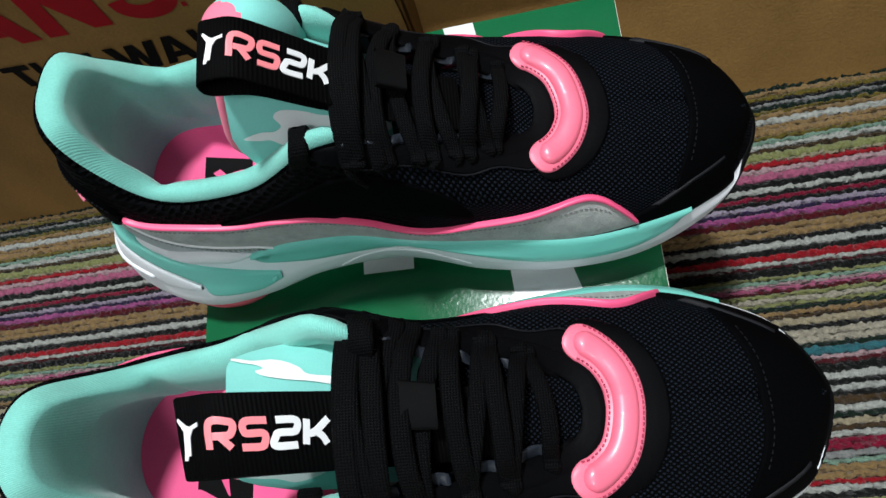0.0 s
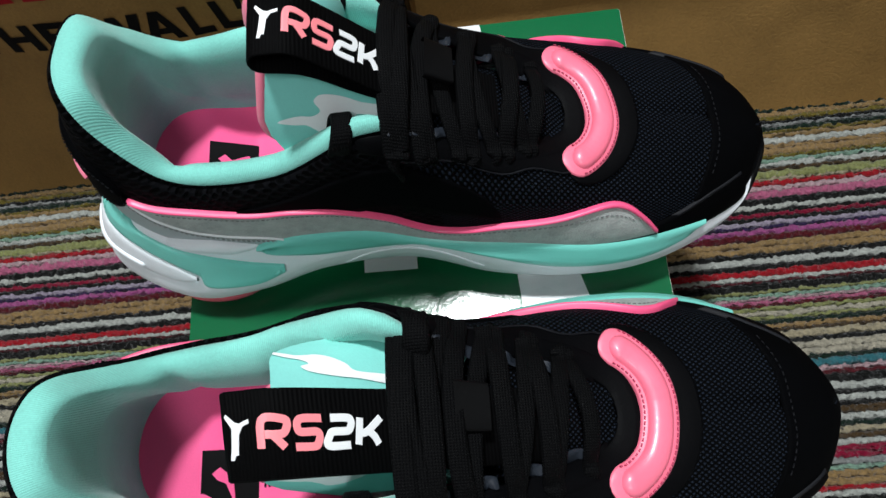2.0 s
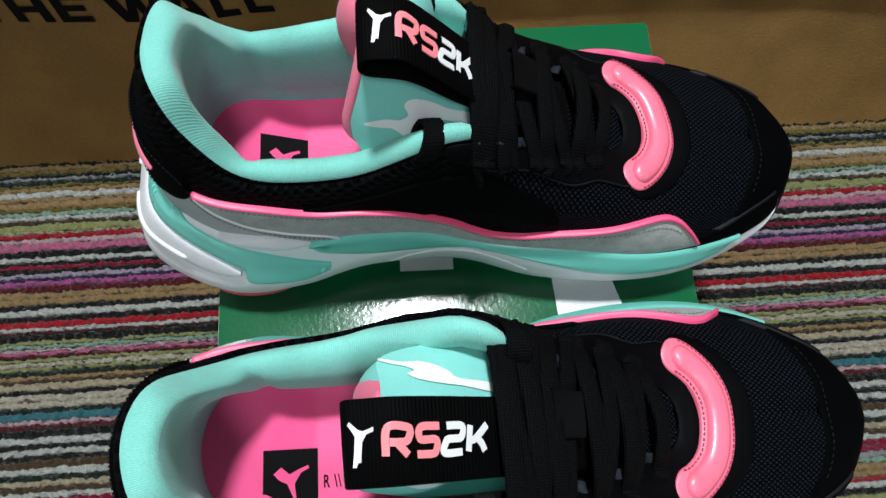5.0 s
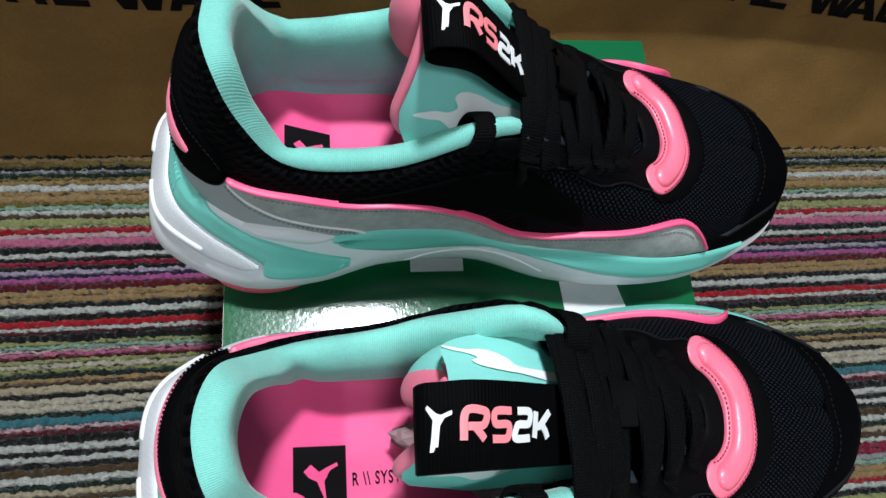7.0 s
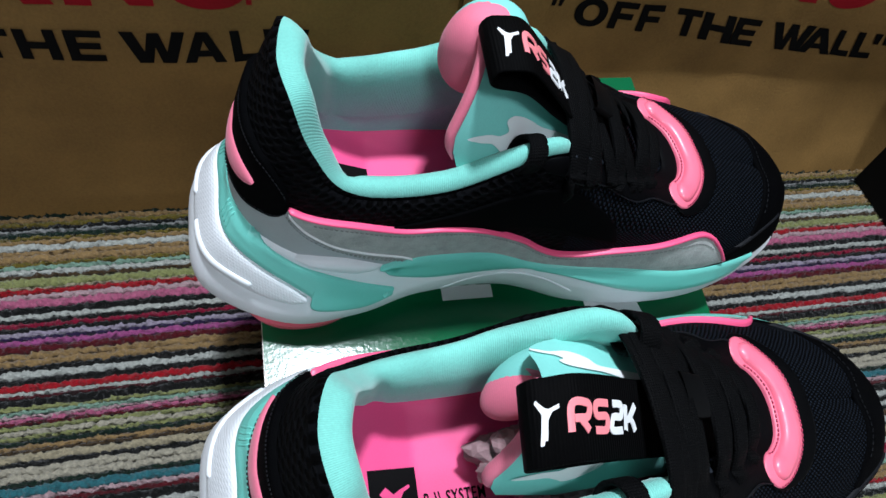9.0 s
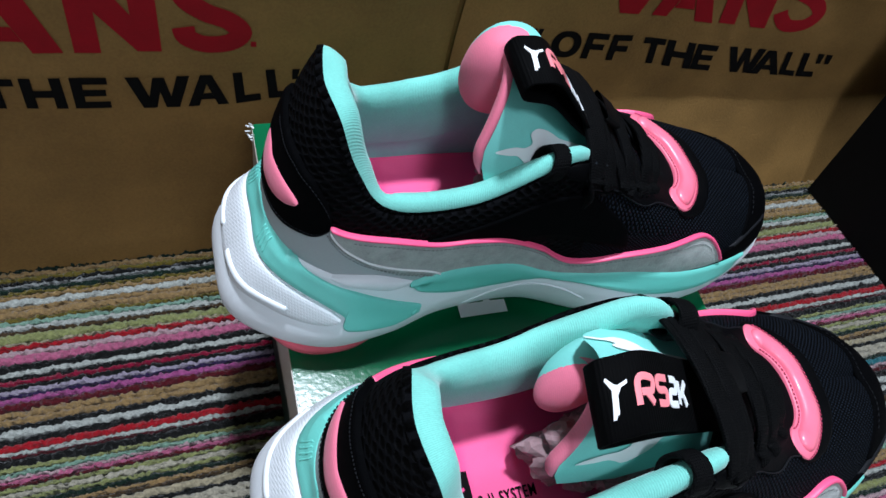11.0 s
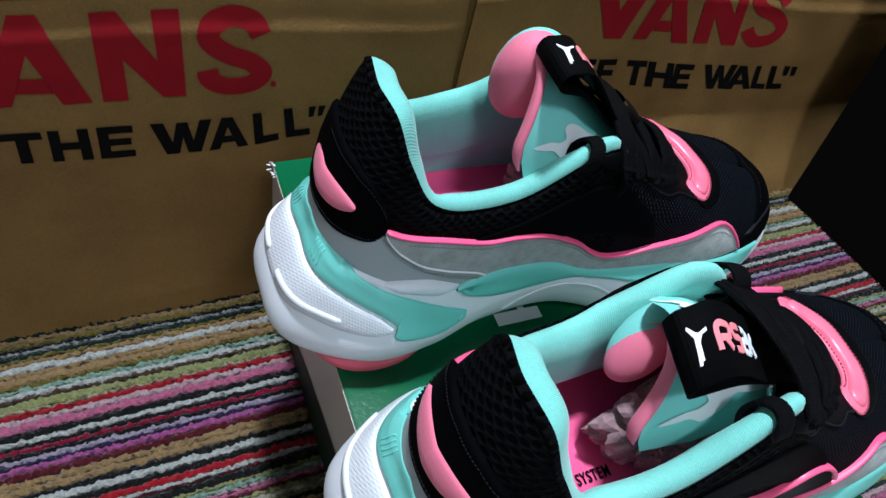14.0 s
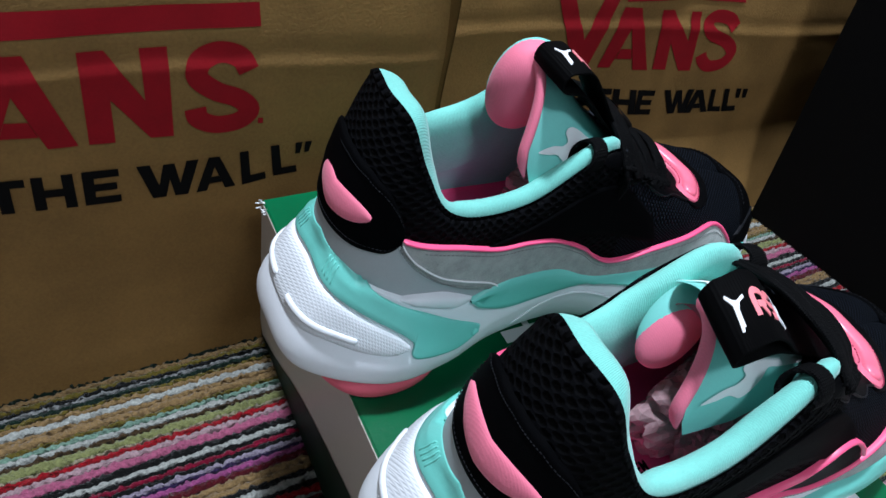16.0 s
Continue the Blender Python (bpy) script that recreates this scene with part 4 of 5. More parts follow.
    # faint lines along wing and eyestay edges, slightly lighter than the black panels
    P("wing_edge", panel(8.3 * SEG, 10.0 * SEG, lambda t: rise(0.47 + 0.53 * t) - 0.010, lambda t: rise(0.47 + 0.53 * t) + 0.006, 0.0018, 3), "faintedge", vamp)
    P("wing_edge", panel(12.0 * SEG, 13.7 * SEG, lambda t: rise(1 - 0.53 * t) - 0.010, lambda t: rise(1 - 0.53 * t) + 0.006, 0.0018, 3), "faintedge", vamp)
    for u0, u1, way in ((5.2, 7.7, 1), (14.3, 16.8, -1)):
        run = lambda t, u0=u0, u1=u1, way=way: scal(((u0 + (u1 - u0) * t) - 4.9) / 3.3 if way > 0 else 1 - ((u0 + (u1 - u0) * t) - 13.8) / 3.3)
        P("eyestay_edge", panel(u0 * SEG, u1 * SEG, lambda t, run=run: run(t) - 0.008, lambda t, run=run: run(t) + 0.005, 0.0015, 3), "faintedge", vamp)
    P("stitching", stitches(cap_lo[5:-5] + (0.0030, 0.0), on_top, 0.0012, 0.0026, 0.0003), "faintedge", vamp)
    P("throat_overlay", strip(resample([(0.046, 0.0235), (0.062, 0.0200), (0.0755, 0.0125), (0.0800, 0.0), (0.0755, -0.0125), (0.062, -0.0200), (0.046, -0.0235)], 60), 0.0042, on_top, 0.0013, FLAT), "leather", vamp, "black leather throat edging")
    for u0, u1 in ((3.3, 6.3), (15.7, 18.7)):
        P("saddle_overlay", panel(u0 * SEG, u1 * SEG, 0.30, lambda t, r=(u0 > 10): 0.302 + (0.20 + 0.22 * ((1 - t) if r else t)) * math.sqrt(max(0.0, 1 - max(0.0, (((1 - t) if r else t) - 0.55) / 0.45) ** 2)), 0.0009), "black", quarter)

    for s in (-1, 1):
        for x_a, x_b in ((0.004, 0.015), (0.019, 0.030), (0.034, 0.046), (0.049, 0.061)):
            px = np.linspace(x_a, x_b, 12)
            py = np.interp(px, TX[5:9], TM[5:9]) + 0.0010 - 0.0018 * np.sin(np.linspace(0, math.pi, 12))
            P("cut_edge", strip(np.stack([px, s * py], axis=1), 0.0009, on_top, 0.0036), "cutedge", vamp)

    # pink C-shaped band on the vamp
    cb = resample([(0.0670, 0.0295), (0.0765, 0.0270), (0.0850, 0.0185), (0.0890, 0.0060), (0.0895, -0.0070), (0.0855, -0.0180), (0.0780, -0.0260), (0.0700, -0.0285)], 240)
    back = strip(resample([(0.0700, 0.0290), (0.0800, 0.0268), (0.0905, 0.0195), (0.0955, 0.0070), (0.0960, -0.0075), (0.0910, -0.0195), (0.0825, -0.0270), (0.0735, -0.0290)], 80), 0.0035 + 0.0075 * np.sin(np.linspace(0, math.pi, 80)), on_top, 0.0014, FLAT)
    P("band_backing", back, "leather", vamp)
    cb = cb * (1, 0.88) + (0.0015, 0.0)
    band = P("toe_band", strip(cb, 0.0070, on_top, 0.0026, FLAT), "pinkflat", vamp, "pink C-shaped plastic toe band")
    P("bead", strip(cb[11:-11], 0.0050, on_top, 0.0050, ROUND), "pinkgloss", band, "glossy raised pink bead")
    nrm = np.gradient(cb, axis=0)
    nrm = np.stack([-nrm[:, 1], nrm[:, 0]], axis=1) / np.linalg.norm(nrm, axis=1)[:, None]
    for k in (-0.0060, 0.0060):
        P("stitching", stitches(cb[13:-13] + nrm[13:-13] * k, on_top, 0.0031, 0.0020, 0.0003), "pinkthread", band)

    # grey flank panel, pink piping; on the outer side a black form strip lies above it
    inner_line = [(-0.1150, 0.0918), (-0.0995, 0.0889), (-0.0827, 0.0856), (-0.0609, 0.0802), (-0.042, 0.0793), (-0.0247, 0.0762), (-0.0032, 0.0660), (0.006, 0.0590), (0.0159, 0.0540), (0.028, 0.0540), (0.044, 0.0572), (0.066, 0.0595), (0.0869, 0.0603), (0.0980, 0.0570), (0.1070, 0.0490), (0.1135, 0.0400)]
    outer_line = [(-0.1150, 0.0918), (-0.095, 0.0800), (-0.070, 0.0650), (-0.045, 0.0560), (-0.020, 0.0510), (0.0050, 0.0480), (0.0133, 0.0475), (0.0233, 0.0455), (0.034, 0.0452), (0.043, 0.0465), (0.063, 0.0530), (0.077, 0.0575), (0.0869, 0.0600), (0.0980, 0.0570), (0.1070, 0.0490), (0.1135, 0.0400)]
    seam = [(-0.1182, 0.0890), (-0.110, 0.0822), (-0.1002, 0.0742), (-0.0911, 0.0673), (-0.0783, 0.0610), (-0.060, 0.0545), (-0.048, 0.0470), (-0.040, 0.0400)]
    for s in (-1, 1):
        ch = lambda q, z, h, s=s: on_side(q, z, h, TREE_U, s)
        hi = resample(inner_line if s < 0 else outer_line, 110)
        low = np.interp(hi[:, 0], BX, BZ) - 0.0012
        if s < 0:
            low = np.maximum(low, np.interp(hi[:, 0], *zip(*seam)))
        lo = np.stack([hi[:, 0], np.minimum(low, hi[:, 1] - 0.0008)], axis=1)
        g = P("flank_panel", between(lo, hi, ch, 0.0016), "grey", quarter, "light grey suede flank panel")
        P("piping", strip(hi, 0.0009, ch, 0.0028), "pinkpipe", g, "neon pink piping")
        P("stitching", stitches(hi[6:-8] - (0, 0.0035), ch, 0.0018), "thread", g)
        if s < 0:
            cl = resample([(-0.115, 0.0905), (-0.1105, 0.0855), (-0.1006, 0.0775), (-0.0917, 0.0715), (-0.0794, 0.0666), (-0.0626, 0.0605), (-0.0536, 0.0545)], 40)
            P("white_cord", strip(cl, 0.0005, ch, 0.0024), "print", g, "thin white cord")
            P("stitching", stitches(cl - (0.0012, 0.0022), ch, 0.0020), "thread", g)
            P("stitching", stitches(resample(seam[:-2], 40) + (0.0006, 0.0010), ch, 0.0020), "thread", g)
        else:
            top = resample([(-0.060, 0.0640), (-0.035, 0.0575), (-0.017, 0.0545), (0.003, 0.0560), (0.0150, 0.0590), (0.0217, 0.0635), (0.0317, 0.0690), (0.0429, 0.0685), (0.0530, 0.0620), (0.0580, 0.0545)], 70)
            bot = resample([(-0.060, 0.0625), (-0.035, 0.0555), (-0.017, 0.0520), (0.003, 0.0495), (0.0150, 0.0485), (0.0233, 0.0465), (0.034, 0.0462), (0.043, 0.0478), (0.052, 0.0500), (0.0580, 0.0525)], 70)
            fs = P("form_strip", between(bot, top, ch, 0.0014), "leather", quarter, "glossy black form strip")
            P("piping", strip(top, 0.0011, ch, 0.0030), "pinkpipe", fs, "neon pink piping")
        # grey heel counter below the heel tab
        q = np.linspace(-0.1757, -0.046, 64)
        hi2 = np.stack([q, np.interp(q, [-0.1757, -0.14, -0.1182, -0.110, -0.1002, -0.0911, -0.0783, -0.060, -0.046], [0.096, 0.096, 0.0915, 0.0835, 0.0755, 0.0686, 0.0622, 0.0556, 0.0485])], axis=1)
        lo2 = np.stack([q, np.minimum(np.interp(q, [-0.1757, -0.14, -0.112, -0.085, -0.046], [0.0690, 0.0640, 0.0555, 0.0465, 0.0400]), hi2[:, 1] - 0.001)], axis=1)
        P("heel_counter", between(lo2, hi2, ch, 0.0010), "greytrim", quarter, "smooth silver grey heel counter")
        # heel tab: half on either side, with a pink pad let into it
        q = np.concatenate([np.linspace(-0.1757, -0.131, 36), -0.131 + 0.0165 * np.sin(np.linspace(0.08, 1, 24) * math.pi / 2)])
        e = np.sqrt(np.clip(1 - np.clip((q + 0.131) / 0.0166, 0, 1) ** 2, 0, 1))
        mid, half = np.interp(q, [-0.1757, -0.1467, -0.1317, -0.118, -0.114], [0.1012, 0.1003, 0.0988, 0.0957, 0.0945]), np.interp(q, [-0.1757, -0.1467, -0.131, -0.114], [0.0172, 0.0165, 0.0142, 0.0110]) * e
        tab = P("heel_tab", between(np.stack([q, mid - half], axis=1), np.stack([q, mid + half], axis=1), ch, 0.0024), "black", quarter, "smooth black heel tab")
        for side_ in (-0.84, 0.84):
            P("stitching", stitches(np.stack([q, mid + side_ * half], axis=1)[:-3], ch, 0.0027, 0.0026, 0.00028), "faintedge", tab)
        pq = np.linspace(-0.1757, -0.1370, 40)
        pe = np.clip(1 - np.clip((pq + 0.172) / 0.0351, 0, 1) ** 2.2, 0.001, 1) ** 0.6
        pm = np.interp(pq, [-0.1757, -0.165, -0.1466, -0.137], [0.0970, 0.0978, 0.0990, 0.0995])
        P("heel_pad_pink", between(np.stack([pq, pm - 0.0070 * pe], axis=1), np.stack([pq, pm + 0.0070 * pe], axis=1), ch, 0.0036, profile=ROUND), "pinkfoam", tab, "padded pink insert")

    # collar, lining, insole
    t = top_ring()
    k0, k1 = NU - int(5.62 * SEG), int(5.62 * SEG)
    heelward = np.clip((-0.080 - t[:, 0]) / 0.025, 0, 1)
    to_c = np.stack([np.where(t[:, 0] < -0.080, -0.080 - t[:, 0], 0), -t[:, 1], np.zeros(NU)], axis=1)
    to_c /= np.linalg.norm(to_c, axis=1)[:, None] + 1e-6
    thick = 0.0112 + 0.0014 * heelward - 0.0030 * np.exp(-((t[:, 0] + 0.089) / 0.006) ** 2) - 0.0035 * np.clip((t[:, 0] + 0.03) / 0.035, 0, 1)
    tall = 0.0058 - 0.0030 * heelward

    def pad(k, a, b, g=1.0):
        drop = tall[k] * b if b > -0.6 else (b + 0.6) * (0.0080 + 0.0026 * heelward[k]) - 0.6 * tall[k]
        return t[k] + to_c[k] * (thick[k] * (0.5 + (a + max(0, -b - 0.6) * 0.02 * heelward[k] - 0.5) * g)) + np.array((0, 0, drop * g))

    prof_c = [(0.10, -0.9), (0.02, -0.45), (0.0, 0.0), (0.05, 0.45), (0.18, 0.80), (0.36, 1.0), (0.56, 0.97), (0.76, 0.75), (0.92, 0.3), (0.98, -0.6), (0.90, -1.8), (0.70, -3.2)]
    ks = list(range(k0, NU)) + list(range(k1 + 1))
    gs = np.clip(np.minimum(np.arange(len(ks)), np.arange(len(ks))[::-1]) / 3.0, 0.05, 1) ** 0.5
    P("collar", grid(np.array([[pad(k, a, b, g) for a, b in prof_c] for k, g in zip(ks, gs)])[:, ::-1]), "teal", quarter, "padded mint knit collar", cloth=round_heel)
    edge_c = lambda k: [(0.13, -1.6), (0.05, -0.9), (-0.02, -0.3), (-0.03, 0.2)] + [(-0.03 + r_ * (0.02 + 0.20 * heelward[k]), 0.2 + 0.75 * math.sin(r_ * math.pi / 2 * (0.15 + 0.6 * heelward[k]))) for r_ in (0.25, 0.5, 0.75, 0.93, 1.0)]
    rim = np.array([[pad(k, a, b, g) for a, b in edge_c(k) + [(edge_c(k)[-1][0] + 0.005, edge_c(k)[-1][1] - 0.8)]] for k, g in zip(ks, gs)])
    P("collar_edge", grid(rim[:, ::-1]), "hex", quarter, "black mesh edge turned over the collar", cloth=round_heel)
    bed = lambda x: np.interp(x, [-0.12, -0.09, -0.071, 0.0], [0.0700, 0.0590, 0.0503, 0.0500])
    fx = np.array([-0.1140, -0.1100, -0.099, -0.075, -0.045, 0, 0.03, 0.06, 0.085, 0.10, 0.115, 0.12])
    floor_ring = spline(loop(fx, np.array([0, 0.016, 0.0255, 0.0280, 0.0280, 0.0290, 0.034, 0.037, 0.034, 0.028, 0.012, 0]),
                             np.array([0, 0.016, 0.0260, 0.0310, 0.0320, 0.0320, 0.036, 0.041, 0.036, 0.028, 0.012, 0]),
                             bed(fx) + np.interp(fx, [-0.117, -0.05, 0.0], [0.0030, 0.0040, 0.0020])), SEG, closed=True)
    ins = np.array([pad(k, 0.72, -3.0) for k in range(NU)])
    lin = []
    for v in np.linspace(0, 1, 16):
        b = -math.sin(math.pi * v) * 0.03
        p = ins * (1 - v) + floor_ring * v
        p = p - np.stack([(p[:, 0] + 0.07) * b * 0.35, p[:, 1] * b, np.zeros(NU)], axis=1)
        lin.append(p)
    P("lining", grid(np.stack(lin, axis=1)[:, ::-1], cu=True), "teal", quarter, "mint knit lining", cloth=lambda p: (p[2] * 0.7 + 0.2 * p[0], p[0]))
    cup = []
    for k in np.linspace(1.0, 0.02, 40):
        g_ = np.clip((k - 0.62) / 0.38, 0, 1) ** 2
        cup.append(np.stack([floor_ring[:, 0] * k - 0.02 * (1 - k), floor_ring[:, 1] * k, bed(floor_ring[:, 0] * k - 0.02 * (1 - k)) + (floor_ring[:, 2] - bed(floor_ring[:, 0])) * g_], axis=1))
    fr = np.stack(cup, axis=1)
    insole = P("insole", grid(fr, cu=True), "insole", shoe, "hot pink foam insole")
    on_bed = lambda x, y, h: (x, y * nf, float(bed(x)) + 0.0006 + h)
    oy = 0.010 if not flip else -0.003
    P("black_print", poly([(-0.092, oy - 0.026), (-0.071, oy - 0.026), (-0.071, oy + 0.002), (-0.092, oy + 0.002)], on_bed, 0.0004), "blackcard", insole, "black printed square", smooth=False)
    P("pink_mark", poly([(-0.0895, oy - 0.006), (-0.087, oy - 0.009), (-0.083, oy - 0.011), (-0.0795, oy - 0.019), (-0.0785, oy - 0.0195), (-0.0795, oy - 0.011), (-0.0765, oy - 0.006), (-0.0725, oy - 0.004), (-0.073, oy - 0.0025), (-0.078, oy - 0.0045), (-0.082, oy - 0.0065), (-0.086, oy - 0.003)],
                        lambda x, y, h: on_bed(-0.0815 + 0.8 * (x + 0.0815), oy - 0.0115 + 0.8 * (y - oy + 0.0115), h + 0.0008), 0.0003), "insole", insole, "plain pink mark", smooth=False)
    P("lettering", lettering("R \\\\ SYSTEM", lambda a, b, h: on_bed(-0.0685 + 0.0265 * a, oy - 0.0135 + 0.0050 * b, h), 0.0003, bold=0.012, spacing=1.15), "blackink", insole, "black printed lettering", smooth=False)

    # tongue
    line_t = resample([(x, 0, z) for x, z in tongue_line], 40)
    line_t[:, 1] += 0.011 * nf * np.linspace(0, 1, 40) ** 2
    lean_t = np.gradient(line_t, axis=0)
    lean_t /= np.linalg.norm(lean_t, axis=1)[:, None]
    up_t = np.cross(lean_t, (0, 1, 0))
    up_t *= np.sign(up_t[:, 2])[:, None]
    f = np.linspace(0, 1, 40)
    W = np.interp(f, [0, 0.3, 0.6, 0.85, 1], [0.016, 0.020, 0.024, 0.0275, 0.0265])
    D = np.interp(f, [0, 0.3, 0.6, 0.85, 1], [0.003, 0.007, 0.018, 0.033, 0.041]) * (1 if not flip else 0.80)
    bend = np.interp(f, [0, 0.5, 1], [0, 0.002, 0.017 if not flip else 0.021])

    def tongue(i, t_, h):
        a = abs(t_)
        n_ = up_t[i] * (1 - 0.8 * a * a) + np.array((0, math.copysign(0.9 * a * a, t_), 0)) * min(1, f[i] * 1.5)
        n_ /= np.linalg.norm(n_)
        near = t_ * nf < 0
        back = bend[i] * (a * a - 12 * max(0.0, a - 0.80) ** 2) * (-1.0 if near else (0.3 if not flip else -0.35))
        wide = 1 + (0.28 if not flip else 0.22) * f[i] if near else 1 - (0.35 if not flip else 0.25) * f[i]
        drop_ = D[i] * a ** 2.1 * ((1.10 if not flip else 1.28) if near else 0.58)
        if flip and not near:
            # the slumped tongue is rounded off on this side
            back = -0.35 * bend[i] * (a * a - 9 * max(0.0, a - 0.55) ** 2)
            drop_ = 0.54 * D[i] * a ** 2.5
            back += 0.016 * (max(0.0, a - 0.40) / 0.60) ** 2 * f[i] ** 4
        return line_t[i] + np.array((back, W[i] * wide * (t_ * (1 - 0.10 * a * a)), -drop_)) + n_ * h

    def tongue_at(a, t_, h):
        w_ = np.clip(a, 0, 1) * 39
        i = min(int(w_), 38)
        return tongue(i, t_, h) * (1 - w_ + i) + tongue(i + 1, t_, h) * (w_ - i)

    ts = np.linspace(-1, 1, 25)
    outer = np.array([[tongue(i, t_, 0.0) for t_ in ts] for i in range(40)])
    inner = np.array([[tongue(i, t_ * 0.95, -0.009) for t_ in ts] for i in range(40)])
    turned = lambda d: (d[0], [tuple(reversed(q)) for q in d[1]])
    tg = P("tongue", turned(grid(outer[20:])), "tealsmooth", shoe, "padded mint tongue")
    P("tongue_base", turned(grid(outer[:21])), "mesh", tg, "black mesh lower tongue", cloth=lambda p: (1.3 * p[0], p[1]))
    P("tongue_lining", grid(inner[:-1]), "pinkfoam", tg, "salmon pink tongue lining")
    edge = [tongue_at(1.0, t_ * nf, -0.003) for t_ in np.linspace(-0.98, 0.10, 30)]
    path_b = spline(edge[::2], 3)
    round_b = np.clip(np.minimum(np.arange(len(path_b)), np.arange(len(path_b))[::-1]) / 4, 0.1, 1) ** 0.5
    P("binding", tube(path_b, 0.0030 * round_b, 0.0023 * round_b, 12, up=(1, 0, 0.3)), "pinkfoam", tg, "salmon pink knit binding")
    # padded end: the half of the tongue turned back towards the heel
    c_end, rad = ((-0.0275, 0.0185, 0.1245), (0.0180, 0.0150, 0.0228)) if not flip else ((-0.0345, -0.0145, 0.1030), (0.0120, 0.0095, 0.0125))
    pil = []
    for b_ in np.linspace(-math.pi / 2, math.pi / 2, 19):
        cb_, sb_ = math.cos(b_) ** 0.8 if abs(b_) < 1.57 else 0.0, math.sin(b_)
        pil.append([np.array(c_end) + np.array((rad[0] * cb_ * math.cos(a_) + (0.0 if not flip else 0.009) * sb_, rad[1] * cb_ * math.sin(a_) - 0.003 * sb_, rad[2] * sb_)) for a_ in np.linspace(0, 2 * math.pi, 29)[:-1]])
    P("padded_end", welded(grid(np.array(pil), cv=True), 0.0001), "pinkfoam", tg, "salmon pink padded tongue end")
    shell = (np.array(pil) - c_end) * (1.03, 1.04, 1.01) + np.array(c_end) + ((0.0018, 0.0016, -0.0006) if not flip else (0.0020, -0.0020, 0.0014))
    P("tongue_roll", welded(grid(shell, cv=True), 0.0001), "tealsmooth", tg, "mint outside of the rolled tongue end")
    # white flame-shaped prints on either side
    flame = spline([(0.935, 0.822), (0.88, 0.762), (0.838, 0.738), (0.816, 0.69), (0.835, 0.640), (0.818, 0.585), (0.78, 0.560), (0.738, 0.555), (0.688, 0.565), (0.60, 0.545), (0.50, 0.56),
                    (0.50, 0.68), (0.62, 0.68), (0.70, 0.665), (0.725, 0.745), (0.765, 0.810), (0.803, 0.835), (0.83, 0.815), (0.855, 0.802), (0.89, 0.818)], 5, closed=True)
    for s in (-1, 1):
        fl = flame + (0.030, 0.0) if s * nf < 0 else flame * (1.0, 1.15) + (0.090, -0.36)
        fv, ff = cut_fine([tuple(p) for p in fl], [tuple(range(len(fl)))], 0.02)
        P("white_print", ([tongue_at(a, s * b, 0.0007) for a, b in fv], ff), "print", tg, "white raised flame-shaped print")

    # tag loop across the tongue
    end_x, end_z = tag_line[-1]
    turn = [(end_x - 0.0045, end_z - 0.0005), (end_x - 0.0065, end_z - 0.0045), (end_x - 0.004, end_z - 0.0085)]
    back_ = [tuple(tongue_at(a, 0, 0.0022)[[0, 2]]) for a in (0.90, 0.75, 0.60, 0.45, 0.30)]
    tagpath = resample([(x, 0, z) for x, z in tag_line + turn + back_], 90)
    tagpath[:, 1] += tag_y * nf
    roll_ = 0.03 if not flip else -0.36
    tag = P("tag_loop", strap(tagpath, 0.0122, 0.0007, roll_), "webbing", tg, "black ribbed webbing tag loop")
    s_ = np.concatenate([[0], np.cumsum(np.linalg.norm(np.diff(tagpath, axis=0), axis=1))])
    i_end = int(np.argmin(tagpath[:, 0]))
    s_end = s_[i_end] - 0.004

    def on_tag(a, b, h):
        d = s_end - a
        p = np.array([np.interp(d, s_, tagpath[:, k]) for k in range(3)])
        q = np.array([np.interp(d - 0.002, s_, tagpath[:, k]) for k in range(3)])
        t_ = q - p
        t_ /= np.linalg.norm(t_)
        n_ = np.cross(t_, (0, 1, 0))
        n_ *= math.copysign(1, n_[2])
        return p + n_ * (h + 0.0008) + np.array((0, b * nf, b * nf * roll_))

    strokes = {"R": [[(0.05, 0), (0.0, 1), (0.80, 1), (0.98, 0.86), (0.95, 0.62), (0.78, 0.48), (0.15, 0.48)], [(0.45, 0.46), (0.98, 0)]],
               "S": [[(1.0, 1), (0.18, 1), (0.0, 0.84), (0.05, 0.62), (0.2, 0.52), (0.82, 0.52), (0.98, 0.38), (0.95, 0.14), (0.8, 0), (0.0, 0)]],
               "2": [[(0.0, 1), (0.80, 1), (0.98, 0.86), (0.95, 0.64), (0.8, 0.52), (0.18, 0.50), (0.03, 0.36), (0.0, 0.0), (1.0, 0)]],
               "K": [[(0.0, 0), (0.0, 1)], [(0.05, 0.42), (0.40, 0.50), (1.0, 1.0)], [(0.42, 0.52), (0.75, 0.30), (0.98, 0)]]}
    l0, lp, lh = (0.0122, 0.0099, 0.0084) if not flip else (0.0132, 0.0100, 0.0076)
    for n_l, ch_l in enumerate("RS2K"):
        bits = []
        for n_s, st in enumerate(strokes[ch_l]):
            pts = np.array([(l0 + lp * n_l + 0.0072 * x_ + 0.0012 * y_, lh * (y_ - 0.5)) for x_, y_ in st])
            seg = spline(pts, 7)
            bits.append(strip(seg, 0.00112, on_tag, 0.00022 + 0.00004 * n_s, FLAT, ends=False))
        P("letter", join(*bits), "pinkprint" if n_l < 2 else "print", tag, "coral pink raised letter" if n_l < 2 else "white raised letter", smooth=False)
